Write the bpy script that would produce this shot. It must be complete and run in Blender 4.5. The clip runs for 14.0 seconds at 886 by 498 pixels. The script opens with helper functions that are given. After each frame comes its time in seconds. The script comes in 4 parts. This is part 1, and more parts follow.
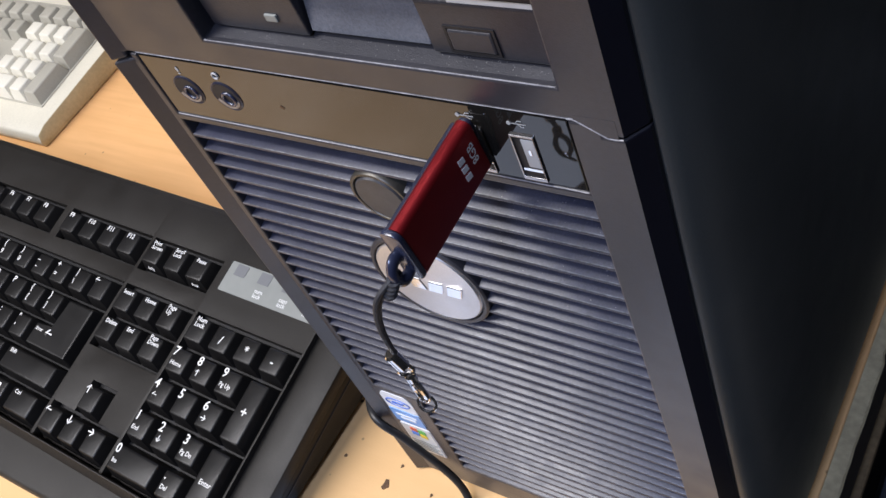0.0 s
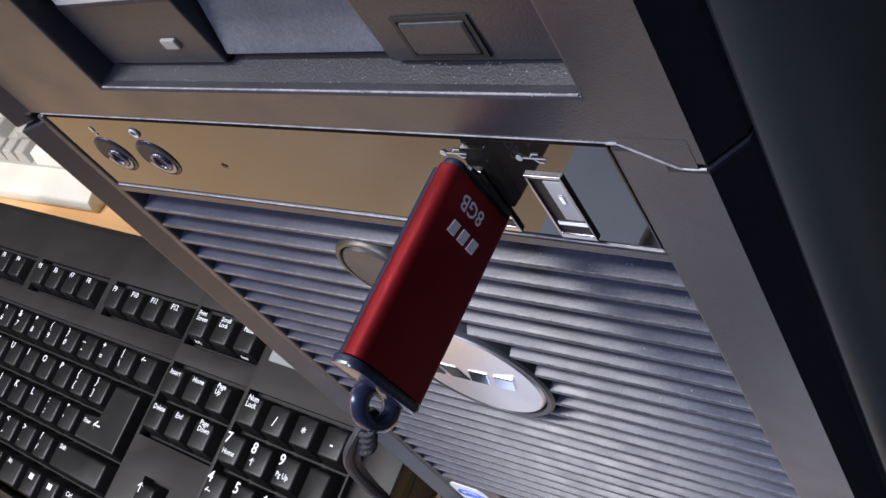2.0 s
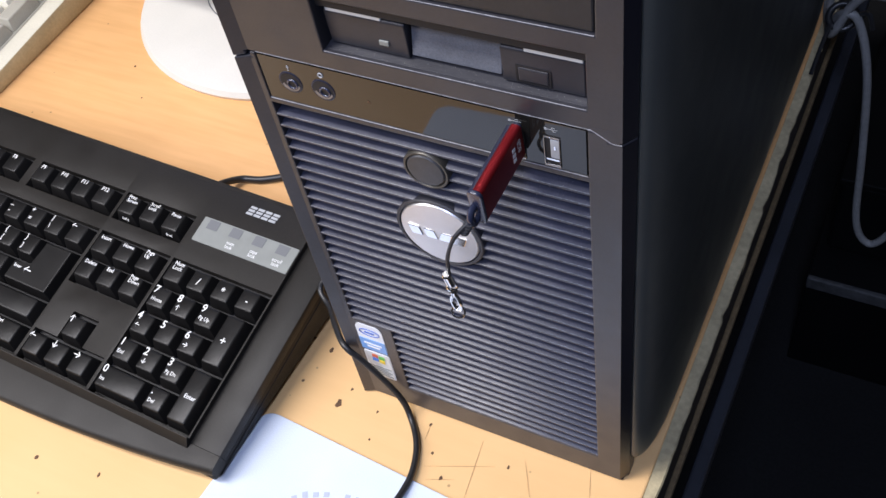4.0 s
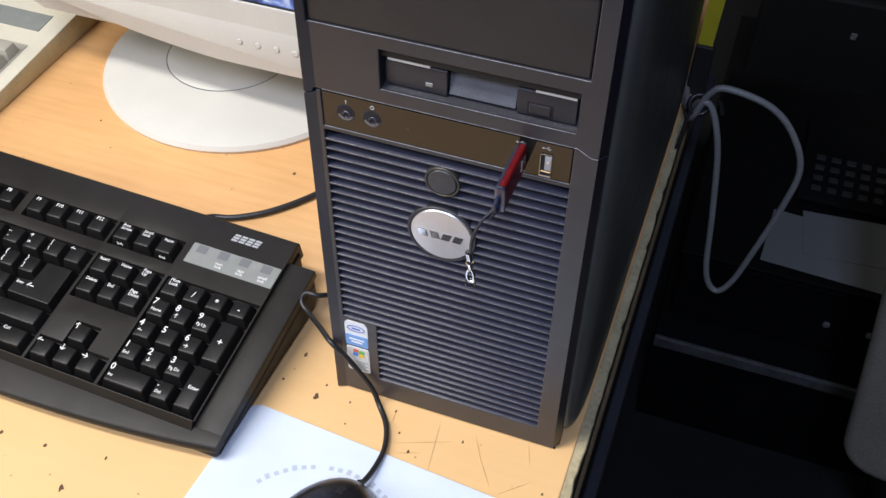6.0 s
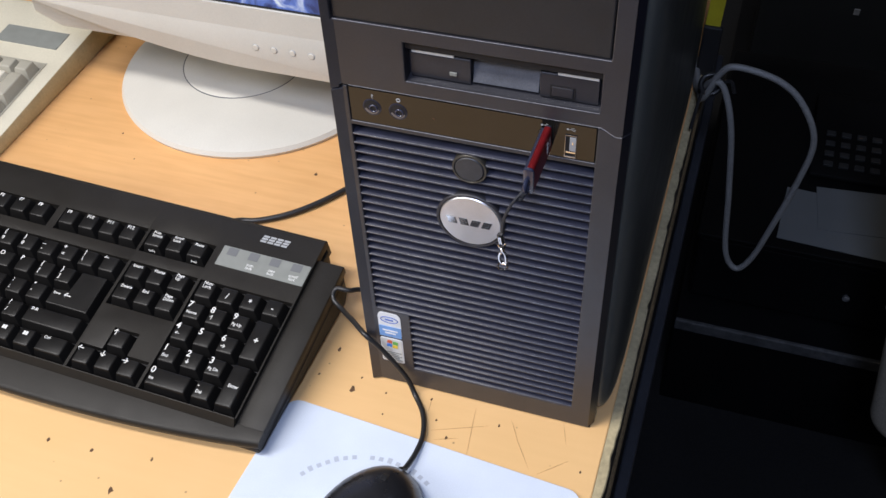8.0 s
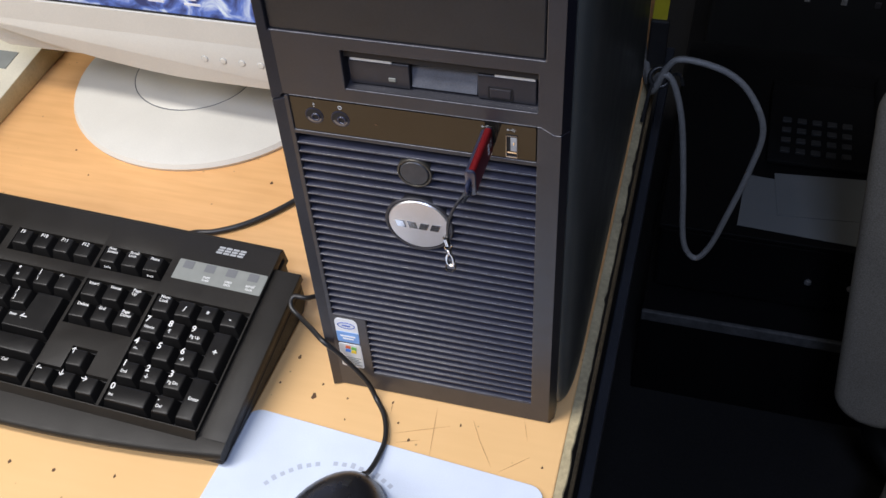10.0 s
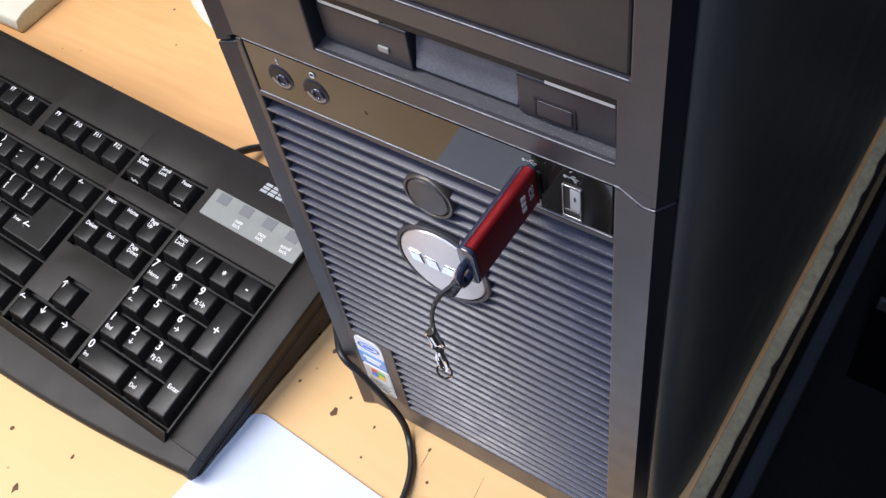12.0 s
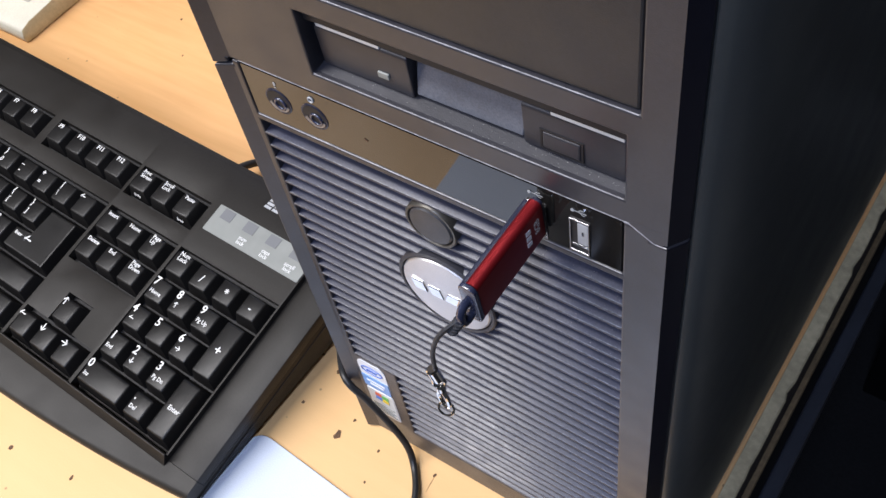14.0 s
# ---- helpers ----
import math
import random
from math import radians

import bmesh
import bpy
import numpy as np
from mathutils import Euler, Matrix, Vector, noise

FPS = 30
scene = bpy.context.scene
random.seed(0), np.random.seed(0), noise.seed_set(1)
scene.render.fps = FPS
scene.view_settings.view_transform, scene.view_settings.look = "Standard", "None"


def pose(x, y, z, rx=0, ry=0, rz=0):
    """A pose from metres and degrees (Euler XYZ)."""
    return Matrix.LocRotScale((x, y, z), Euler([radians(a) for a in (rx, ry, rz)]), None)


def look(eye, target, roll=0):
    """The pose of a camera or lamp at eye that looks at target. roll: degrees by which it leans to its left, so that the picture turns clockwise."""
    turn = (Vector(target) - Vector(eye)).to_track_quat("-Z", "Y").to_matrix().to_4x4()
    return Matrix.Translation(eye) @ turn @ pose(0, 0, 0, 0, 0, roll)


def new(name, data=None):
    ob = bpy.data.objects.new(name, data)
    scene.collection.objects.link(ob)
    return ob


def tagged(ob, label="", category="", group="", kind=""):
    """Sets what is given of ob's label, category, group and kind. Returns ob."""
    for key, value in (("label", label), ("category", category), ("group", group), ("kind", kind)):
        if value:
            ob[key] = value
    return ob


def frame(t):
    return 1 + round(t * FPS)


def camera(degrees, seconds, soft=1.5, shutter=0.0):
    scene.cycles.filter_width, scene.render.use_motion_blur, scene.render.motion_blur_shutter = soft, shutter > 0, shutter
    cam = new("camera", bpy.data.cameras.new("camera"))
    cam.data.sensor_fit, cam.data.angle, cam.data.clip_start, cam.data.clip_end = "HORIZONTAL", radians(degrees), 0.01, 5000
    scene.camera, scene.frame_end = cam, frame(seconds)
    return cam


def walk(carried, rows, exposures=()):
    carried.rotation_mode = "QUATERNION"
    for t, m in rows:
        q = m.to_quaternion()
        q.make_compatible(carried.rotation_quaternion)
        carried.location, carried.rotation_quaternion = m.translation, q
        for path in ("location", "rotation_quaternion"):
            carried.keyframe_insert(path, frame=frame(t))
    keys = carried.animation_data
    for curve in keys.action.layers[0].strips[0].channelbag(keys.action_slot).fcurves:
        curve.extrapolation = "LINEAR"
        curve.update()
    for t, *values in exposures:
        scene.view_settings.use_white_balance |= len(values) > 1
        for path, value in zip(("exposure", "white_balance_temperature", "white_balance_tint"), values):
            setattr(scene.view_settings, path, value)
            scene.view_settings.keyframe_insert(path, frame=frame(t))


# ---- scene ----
cam = camera(48.4, 14.0)
PATH = [
    (0, (0.247, -0.124, 0.411), (-0.813, 0.747, -1.044), -27.4),
    (0.5, (0.236, -0.093, 0.387), (-0.911, 0.819, -0.973), -30.3),
    (1, (0.215, -0.075, 0.364), (-1.038, 0.751, -0.959), -36.3),
    (1.5, (0.216, -0.07, 0.357), (-1.03, 0.722, -0.992), -38.4),
    (2, (0.216, -0.069, 0.355), (-1.03, 0.714, -1.0), -38.9),
    (2.5, (0.216, -0.069, 0.358), (-1.008, 0.717, -1.015), -37.3),
    (3, (0.217, -0.092, 0.395), (-0.979, 0.713, -0.991), -33.8),
    (3.5, (0.246, -0.16, 0.459), (-0.713, 0.745, -1.046), -23.5),
    (6, (0.217, -0.377, 0.587), (-0.246, 0.929, -0.855), 0.6),
    (6.5, (0.219, -0.396, 0.59), (-0.229, 0.936, -0.834), -1.8),
    (7, (0.221, -0.39, 0.597), (-0.267, 0.936, -0.818), -3.5),
    (7.5, (0.212, -0.396, 0.591), (-0.301, 0.895, -0.848), -3.0),
    (8, (0.211, -0.396, 0.591), (-0.272, 0.906, -0.848), -3.1),
    (10.5, (0.235, -0.39, 0.595), (-0.199, 0.923, -0.85), -4.2),
    (11, (0.242, -0.313, 0.563), (-0.297, 0.89, -0.941), -5.5),
    (11.5, (0.24, -0.205, 0.51), (-0.466, 0.823, -1.054), -8.3),
    (12, (0.231, -0.158, 0.482), (-0.585, 0.72, -1.119), -11.9),
    (12.5, (0.239, -0.152, 0.486), (-0.586, 0.769, -1.086), -10.6),
    (13, (0.231, -0.144, 0.481), (-0.612, 0.743, -1.101), -11.8),
    (13.5, (0.225, -0.14, 0.476), (-0.607, 0.733, -1.119), -11.7),
    (14, (0.225, -0.144, 0.477), (-0.615, 0.723, -1.118), -12.5),
]
EXPOSURES = [(0.0, -0.15, 6600, 14), (0.5, -0.03, 6450, 16), (1.0, -0.06, 6400, 16), (3.0, -0.06, 6450, 16), (6.0, -0.12, 6800, 11), (7.0, -0.24, 6800, 12), (8.0, -0.30, 6800, 12), (10.5, -0.26, 6800, 12), (12.0, -0.02, 6650, 13), (14.0, -0.02, 6650, 13)]
walk(cam, [(t, look(eye, target, roll)) for t, eye, target, roll in PATH], EXPOSURES)

# ---- world and lights ----
world = bpy.data.worlds.new("room_air")
scene.world = world
world.use_nodes = True
world.node_tree.nodes["Background"].inputs[0].default_value = (0.75, 0.85, 1.0, 1)
world.node_tree.nodes["Background"].inputs[1].default_value = 0.02


def area_light(name, at, target, sx, sy, energy, colour):
    lamp = bpy.data.lights.new(name, "AREA")
    lamp.shape, lamp.size, lamp.size_y, lamp.energy, lamp.color = "RECTANGLE", sx, sy, energy, colour
    ob = new(name, lamp)
    ob.matrix_world = look(at, target)
    return ob


area_light("window_light", (-1.45, -1.20, 1.40), (0.0, 0.0, 0.1), 0.60, 0.90, 31, (0.97, 0.98, 1.0))
area_light("ceiling_light", (-0.66, -0.50, 1.70), (-0.66, -0.50, 0), 1.00, 0.22, 40, (0.97, 0.98, 1.0))
area_light("side_light", (0.34, -0.98, 1.50), (0.12, 0.0, 0.15), 0.30, 0.40, 18, (0.54, 0.67, 1.0))

# ---- materials ----


def material(name, colour, rough=0.5, metal=0.0, grain=0.0, grain_size=900.0, spots=0.0, spot_size=30.0, bump=0.0, bump_size=1500.0, spec=0.5, rough_var=0.0, coat=0.0):
    """A surface with fine grain, larger stains and relief, in object-independent metres."""
    m = bpy.data.materials.new(name)
    m.use_nodes = True
    nt = m.node_tree
    b = nt.nodes["Principled BSDF"]
    b.inputs["Roughness"].default_value = rough
    b.inputs["Metallic"].default_value = metal
    b.inputs["Specular IOR Level"].default_value = spec
    b.inputs["Coat Weight"].default_value = coat
    b.inputs["Base Color"].default_value = (*colour, 1)
    geo = nt.nodes.new("ShaderNodeNewGeometry")

    def cloud(scale, detail=4.0):
        n = nt.nodes.new("ShaderNodeTexNoise")
        n.inputs["Scale"].default_value = scale
        n.inputs["Detail"].default_value = detail
        nt.links.new(geo.outputs["Position"], n.inputs["Vector"])
        return n.outputs["Fac"]

    def ranged(socket, low, high, lo=0.3, hi=0.7):
        r = nt.nodes.new("ShaderNodeMapRange")
        for k, v in zip(("From Min", "From Max", "To Min", "To Max"), (lo, hi, low, high)):
            r.inputs[k].default_value = v
        nt.links.new(socket, r.inputs["Value"])
        return r.outputs["Result"]

    value = None
    for amount, size in ((grain, grain_size), (spots, spot_size)):
        if amount:
            f = ranged(cloud(size), 1 - amount, 1 + amount)
            if value is None:
                value = f
            else:
                mul = nt.nodes.new("ShaderNodeMath")
                mul.operation = "MULTIPLY"
                nt.links.new(value, mul.inputs[0])
                nt.links.new(f, mul.inputs[1])
                value = mul.outputs[0]
    if value is not None:
        v = nt.nodes.new("ShaderNodeVectorMath")
        v.operation = "SCALE"
        v.inputs[0].default_value = colour
        nt.links.new(value, v.inputs["Scale"])
        nt.links.new(v.outputs[0], b.inputs["Base Color"])
    if rough_var:
        nt.links.new(ranged(cloud(spot_size * 1.7), rough - rough_var, rough + rough_var), b.inputs["Roughness"])
    if bump:
        bp = nt.nodes.new("ShaderNodeBump")
        bp.inputs["Strength"].default_value = bump
        bp.inputs["Distance"].default_value = 0.0004
        nt.links.new(cloud(bump_size, 2.0), bp.inputs["Height"])
        nt.links.new(bp.outputs[0], b.inputs["Normal"])
    return m


def glow(name, colour, strength):
    m = bpy.data.materials.new(name)
    m.use_nodes = True
    b = m.node_tree.nodes["Principled BSDF"]
    b.inputs["Base Color"].default_value = (0.02, 0.02, 0.02, 1)
    b.inputs["Emission Color"].default_value = (*colour, 1)
    b.inputs["Emission Strength"].default_value = strength
    return m


def desk_laminate():
    """Beech laminate: pale orange with faint long grain, paler towards the front, and specks of dirt."""
    m = material("beech_laminate", (0.72, 0.395, 0.165), 0.42, spots=0.08, spot_size=9.0, bump=0.12, bump_size=900, rough_var=0.08)
    nt = m.node_tree
    b = nt.nodes["Principled BSDF"]
    old = b.inputs["Base Color"].links[0].from_socket
    geo = nt.nodes.new("ShaderNodeNewGeometry")
    mp = nt.nodes.new("ShaderNodeMapping")
    mp.inputs["Scale"].default_value = (14, 160, 30)
    nt.links.new(geo.outputs["Position"], mp.inputs["Vector"])
    streak = nt.nodes.new("ShaderNodeTexNoise")
    streak.inputs["Scale"].default_value = 1.0
    streak.inputs["Detail"].default_value = 6
    nt.links.new(mp.outputs[0], streak.inputs["Vector"])
    ramp = nt.nodes.new("ShaderNodeValToRGB")
    ramp.color_ramp.elements[0].position, ramp.color_ramp.elements[0].color = 0.35, (0.90, 0.86, 0.80, 1)
    ramp.color_ramp.elements[1].position, ramp.color_ramp.elements[1].color = 0.62, (1, 1, 1, 1)
    nt.links.new(streak.outputs["Fac"], ramp.inputs[0])
    mix = nt.nodes.new("ShaderNodeMix")
    mix.data_type, mix.blend_type = "RGBA", "MULTIPLY"
    mix.inputs[0].default_value = 0.8
    nt.links.new(old, mix.inputs[6])
    nt.links.new(ramp.outputs[0], mix.inputs[7])
    worn = nt.nodes.new("ShaderNodeTexNoise")
    worn.inputs["Scale"].default_value = 3.2
    worn.inputs["Detail"].default_value = 3
    nt.links.new(geo.outputs["Position"], worn.inputs["Vector"])
    # the front of the desk is paler than its back, with an uneven border
    split = nt.nodes.new("ShaderNodeSeparateXYZ")
    nt.links.new(geo.outputs["Position"], split.inputs[0])
    border = nt.nodes.new("ShaderNodeMath")
    border.operation = "MULTIPLY_ADD"
    border.inputs[1].default_value = 0.22
    nt.links.new(worn.outputs["Fac"], border.inputs[0])
    nt.links.new(split.outputs["Y"], border.inputs[2])
    wr = nt.nodes.new("ShaderNodeMapRange")
    for k, v in zip(("From Min", "From Max", "To Min", "To Max"), (0.27, 0.08, 0.10, 0.78)):
        wr.inputs[k].default_value = v
    nt.links.new(border.outputs[0], wr.inputs["Value"])
    mix2 = nt.nodes.new("ShaderNodeMix")
    mix2.data_type = "RGBA"
    mix2.inputs[7].default_value = (0.76, 0.495, 0.232, 1)
    nt.links.new(wr.outputs[0], mix2.inputs[0])
    nt.links.new(mix.outputs[2], mix2.inputs[6])
    dirt = nt.nodes.new("ShaderNodeTexVoronoi")
    dirt.inputs["Scale"].default_value = 55
    dirt.inputs["Randomness"].default_value = 1
    nt.links.new(geo.outputs["Position"], dirt.inputs["Vector"])
    dr = nt.nodes.new("ShaderNodeMapRange")
    for k, v in zip(("From Min", "From Max", "To Min", "To Max"), (0.03, 0.06, 0.55, 0.0)):
        dr.inputs[k].default_value = v
    nt.links.new(dirt.outputs["Distance"], dr.inputs["Value"])
    mix3 = nt.nodes.new("ShaderNodeMix")
    mix3.data_type = "RGBA"
    mix3.inputs[7].default_value = (0.12, 0.06, 0.025, 1)
    nt.links.new(dr.outputs[0], mix3.inputs[0])
    nt.links.new(mix2.outputs[2], mix3.inputs[6])
    nt.links.new(mix3.outputs[2], b.inputs["Base Color"])
    return m


def wallpaper_picture():
    """A lit desktop screen: blue mountain-like clouds with pale ridges."""
    m = glow("screen_picture", (0.1, 0.2, 0.6), 1.1)
    nt = m.node_tree
    b = nt.nodes["Principled BSDF"]
    geo = nt.nodes.new("ShaderNodeNewGeometry")
    n = nt.nodes.new("ShaderNodeTexNoise")
    n.inputs["Scale"].default_value = 38
    n.inputs["Detail"].default_value = 9
    n.inputs["Distortion"].default_value = 1.2
    nt.links.new(geo.outputs["Position"], n.inputs["Vector"])
    r = nt.nodes.new("ShaderNodeValToRGB")
    e = r.color_ramp.elements
    e[0].position, e[0].color = 0.36, (0.02, 0.035, 0.16, 1)
    e[1].position, e[1].color = 0.66, (0.75, 0.85, 1.0, 1)
    mid = e.new(0.5)
    mid.color = (0.10, 0.19, 0.62, 1)
    nt.links.new(n.outputs["Fac"], r.inputs[0])
    nt.links.new(r.outputs[0], b.inputs["Emission Color"])
    return m


CASE = material("charcoal_plastic", (0.028, 0.0275, 0.033), 0.37, grain=0.10, grain_size=700, spots=0.08, spot_size=45, bump=0.16, bump_size=2600, rough_var=0.05, spec=0.6)
# darker copy of the charcoal plastic, shade painted on the bezel's right-facing side
FLANK = material("shaded_bezel_flank", (0.008, 0.008, 0.014), 0.35, grain=0.1, grain_size=700, spots=0.08, spot_size=45, bump=0.1, bump_size=2600)
GRILLE = material("grille_plastic", (0.031, 0.033, 0.053), 0.38, grain=0.28, grain_size=1700, spots=0.14, spot_size=60, bump=0.09, bump_size=2600, rough_var=0.06, spec=0.55)
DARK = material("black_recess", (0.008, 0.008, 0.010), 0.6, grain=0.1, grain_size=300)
SIDE = material("satin_black_steel", (0.060, 0.065, 0.062), 0.36, grain=0.05, grain_size=1500, spots=0.1, spot_size=20, bump=0.05, bump_size=2000, rough_var=0.05)
GLOSS = material("smoked_gloss_panel", (0.012, 0.011, 0.010), 0.03, spots=0.1, spot_size=60, bump=0.01, bump_size=120)
GLOSS.node_tree.nodes["Principled BSDF"].inputs["IOR"].default_value = 1.50
FLOPPY = material("drive_plastic", (0.024, 0.024, 0.030), 0.45, grain=0.1, grain_size=900, spots=0.1, spot_size=90, bump=0.2, bump_size=2500)
BAY = material("dark_bay_plastic", (0.022, 0.0212, 0.0225), 0.42, grain=0.10, grain_size=700, spots=0.08, spot_size=45, bump=0.14, bump_size=2600, rough_var=0.05)
# pale grey for both rubbed wear and the highlights along tower edges
RUBBEDLIT = material("rubbed_highlit_edge", (0.26, 0.26, 0.28), 0.35, grain=0.3, grain_size=900, spots=0.35, spot_size=160)
DUST = material("pale_dust", (0.30, 0.295, 0.28), 0.9)
FLAP = material("grey_flap", (0.105, 0.112, 0.132), 0.35, grain=0.18, grain_size=1600, spots=0.1, spot_size=120, bump=0.3, bump_size=2200)
RINGMETAL = material("bronze_grey_ring", (0.066, 0.061, 0.052), 0.38, metal=0.5, grain=0.1, grain_size=1200, spots=0.1, spot_size=150)
CAPGREY = material("worn_grey_cap", (0.034, 0.035, 0.040), 0.42, grain=0.15, grain_size=1500, spots=0.15, spot_size=200)
SILVER = material("brushed_silver", (0.62, 0.62, 0.64), 0.38, metal=0.85, grain=0.05, grain_size=2200, spots=0.06, spot_size=60)
CHROME = material("chrome", (0.80, 0.80, 0.82), 0.10, metal=1.0, spots=0.05, spot_size=200)
STEEL = material("port_steel", (0.36, 0.36, 0.38), 0.25, metal=1.0, spots=0.1, spot_size=300)
RED = material("red_anodised_metal", (0.27, 0.014, 0.018), 0.38, metal=0.75, grain=0.05, grain_size=3000, spots=0.06, spot_size=150, spec=0.6)
LINING = material("highlit_socket_lining", (0.20, 0.22, 0.28), 0.28, metal=0.8, spots=0.1, spot_size=300)
# paler than the grille: puts the thin highlight along each rib into colour
RIBGLINT = material("rib_edge_highlight", (0.085, 0.088, 0.10), 0.30, grain=0.5, grain_size=700, spots=0.4, spot_size=90, spec=0.5)
NAVY = material("dark_blue_black_plastic", (0.018, 0.020, 0.038), 0.30, spots=0.1, spot_size=200, bump=0.08, bump_size=1500)
LUSTRE = material("glossy_navy_plastic", (0.022, 0.027, 0.054), 0.24, spots=0.1, spot_size=300, spec=0.9)
CORD = material("black_woven_cord", (0.020, 0.021, 0.026), 0.6, grain=0.35, grain_size=2500, bump=0.6, bump_size=3000)
KEYCAP = material("black_keycap_plastic", (0.0085, 0.0080, 0.0078), 0.36, grain=0.15, grain_size=1200, spots=0.15, spot_size=40, bump=0.15, bump_size=3000, rough_var=0.06, spec=0.3)
KBCASE = material("black_keyboard_plastic", (0.0165, 0.0146, 0.0125), 0.45, grain=0.15, grain_size=900, spots=0.12, spot_size=30, bump=0.28, bump_size=2600, rough_var=0.06, spec=0.26)
INK = material("white_key_print", (0.74, 0.74, 0.72), 0.6)
SILVERINK = material("silver_grey_print", (0.78, 0.76, 0.76), 0.45)
TONGUE = material("pale_contact_plastic", (0.40, 0.41, 0.42), 0.5)
GREYINK = material("grey_print", (0.36, 0.37, 0.38), 0.5)
LEDPLATE = material("grey_indicator_plate", (0.22, 0.23, 0.212), 0.45, spots=0.08, spot_size=80)
LEDDARK = material("dark_indicator_window", (0.15, 0.155, 0.16), 0.4)
BEIGE = material("aged_beige_plastic", (0.62, 0.58, 0.46), 0.5, grain=0.05, grain_size=700, spots=0.08, spot_size=14, bump=0.15, bump_size=1800)
BEIGESIDE = material("yellowed_beige_plastic", (0.50, 0.42, 0.24), 0.55, grain=0.08, grain_size=400, spots=0.15, spot_size=30, bump=0.2, bump_size=1500)
BEIGEKEY = material("light_beige_keycap", (0.66, 0.63, 0.53), 0.5, grain=0.05, grain_size=900, spots=0.07, spot_size=35)
GREYKEY = material("grey_beige_keycap", (0.36, 0.34, 0.28), 0.5, grain=0.05, grain_size=900, spots=0.07, spot_size=35)
MONITOR = material("cream_monitor_plastic", (0.60, 0.58, 0.52), 0.48, grain=0.03, grain_size=900, spots=0.05, spot_size=12, bump=0.10, bump_size=2000)
PAD = material("pale_blue_mouse_pad", (0.60, 0.665, 0.77), 0.6, grain=0.06, grain_size=1500, spots=0.06, spot_size=16, bump=0.15, bump_size=2600)
PADINK = material("grey_pad_print", (0.42, 0.46, 0.54), 0.6)
MOUSE = material("black_mouse_plastic", (0.012, 0.012, 0.014), 0.30, grain=0.1, grain_size=900, spots=0.1, spot_size=50, rough_var=0.06)
CABLE = material("black_cable_rubber", (0.014, 0.014, 0.015), 0.42, grain=0.15, grain_size=600)
GREYCABLE = material("grey_cable_rubber", (0.21, 0.21, 0.205), 0.5, grain=0.1, grain_size=300, spots=0.08, spot_size=30)
YELLOW = material("yellow_tape", (0.42, 0.36, 0.02), 0.5, spots=0.1, spot_size=60)
LAMINATE = desk_laminate()
EDGE = material("dark_worn_desk_edge", (0.022, 0.014, 0.009), 0.65, grain=0.4, grain_size=160, spots=0.35, spot_size=25, bump=0.6, bump_size=260)
WORN = material("bare_chipboard_edge", (0.42, 0.35, 0.21), 0.75, grain=0.16, grain_size=260, spots=0.15, spot_size=40, bump=0.6, bump_size=350)
STAIN = material("brown_burn_mark", (0.10, 0.05, 0.022), 0.7, grain=0.4, grain_size=900)
SCRATCH = material("faint_scratch", (0.46, 0.27, 0.12), 0.6, grain=0.3, grain_size=600)
STICKWHITE = material("white_sticker", (0.75, 0.77, 0.80), 0.35, spots=0.05, spot_size=100)
STICKBLUE = material("blue_sticker", (0.16, 0.34, 0.68), 0.35, spots=0.08, spot_size=200)
STICKGREY = material("grey_sticker", (0.60, 0.60, 0.58), 0.35, spots=0.06, spot_size=200)
INKBLUE = material("blue_print", (0.05, 0.12, 0.42), 0.4)
PR, PG, PB, PY = (material(n, c, 0.4) for n, c in (("red_print", (0.60, 0.12, 0.05)), ("green_print", (0.12, 0.42, 0.08)), ("azure_print", (0.06, 0.20, 0.60)), ("yellow_print", (0.75, 0.52, 0.04))))
BATTEN = material("dark_stained_batten", (0.13, 0.09, 0.045), 0.6, grain=0.3, grain_size=300, spots=0.2, spot_size=30)
RAIL = material("grey_painted_steel", (0.026, 0.029, 0.037), 0.45, grain=0.1, grain_size=200, spots=0.15, spot_size=18)
# cabinet, paper, carpet, wall and machine colours darkened to carry the low light there
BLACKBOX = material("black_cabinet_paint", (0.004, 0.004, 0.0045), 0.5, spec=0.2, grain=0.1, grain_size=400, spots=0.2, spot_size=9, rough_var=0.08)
GREYEDGE = material("worn_grey_edge", (0.07, 0.072, 0.075), 0.6, grain=0.3, grain_size=120, spots=0.3, spot_size=20)
PAPER = material("dimmed_white_paper", (0.18, 0.19, 0.19), 0.7, spots=0.05, spot_size=10)
FABRIC = material("grey_fabric", (0.165, 0.155, 0.135), 0.9, grain=0.3, grain_size=700, spots=0.12, spot_size=12, bump=0.7, bump_size=900)
CARPET = material("dimmed_dark_carpet", (0.005, 0.005, 0.0055), 0.95, grain=0.4, grain_size=220, spots=0.25, spot_size=6, bump=0.8, bump_size=400)
WALL = material("dimmed_wall_paint", (0.06, 0.06, 0.06), 0.8, grain=0.04, grain_size=120, spots=0.06, spot_size=2.5, bump=0.1, bump_size=200)
CEIL = material("ceiling_paint", (0.32, 0.32, 0.32), 0.8, spots=0.05, spot_size=2)
PHONEKEY = material("dim_grey_button", (0.03, 0.03, 0.03), 0.5, spots=0.1, spot_size=60)
GREYMACHINE = material("dimmed_grey_plastic", (0.006, 0.0065, 0.007), 0.6, spec=0.12, spots=0.1, spot_size=10)

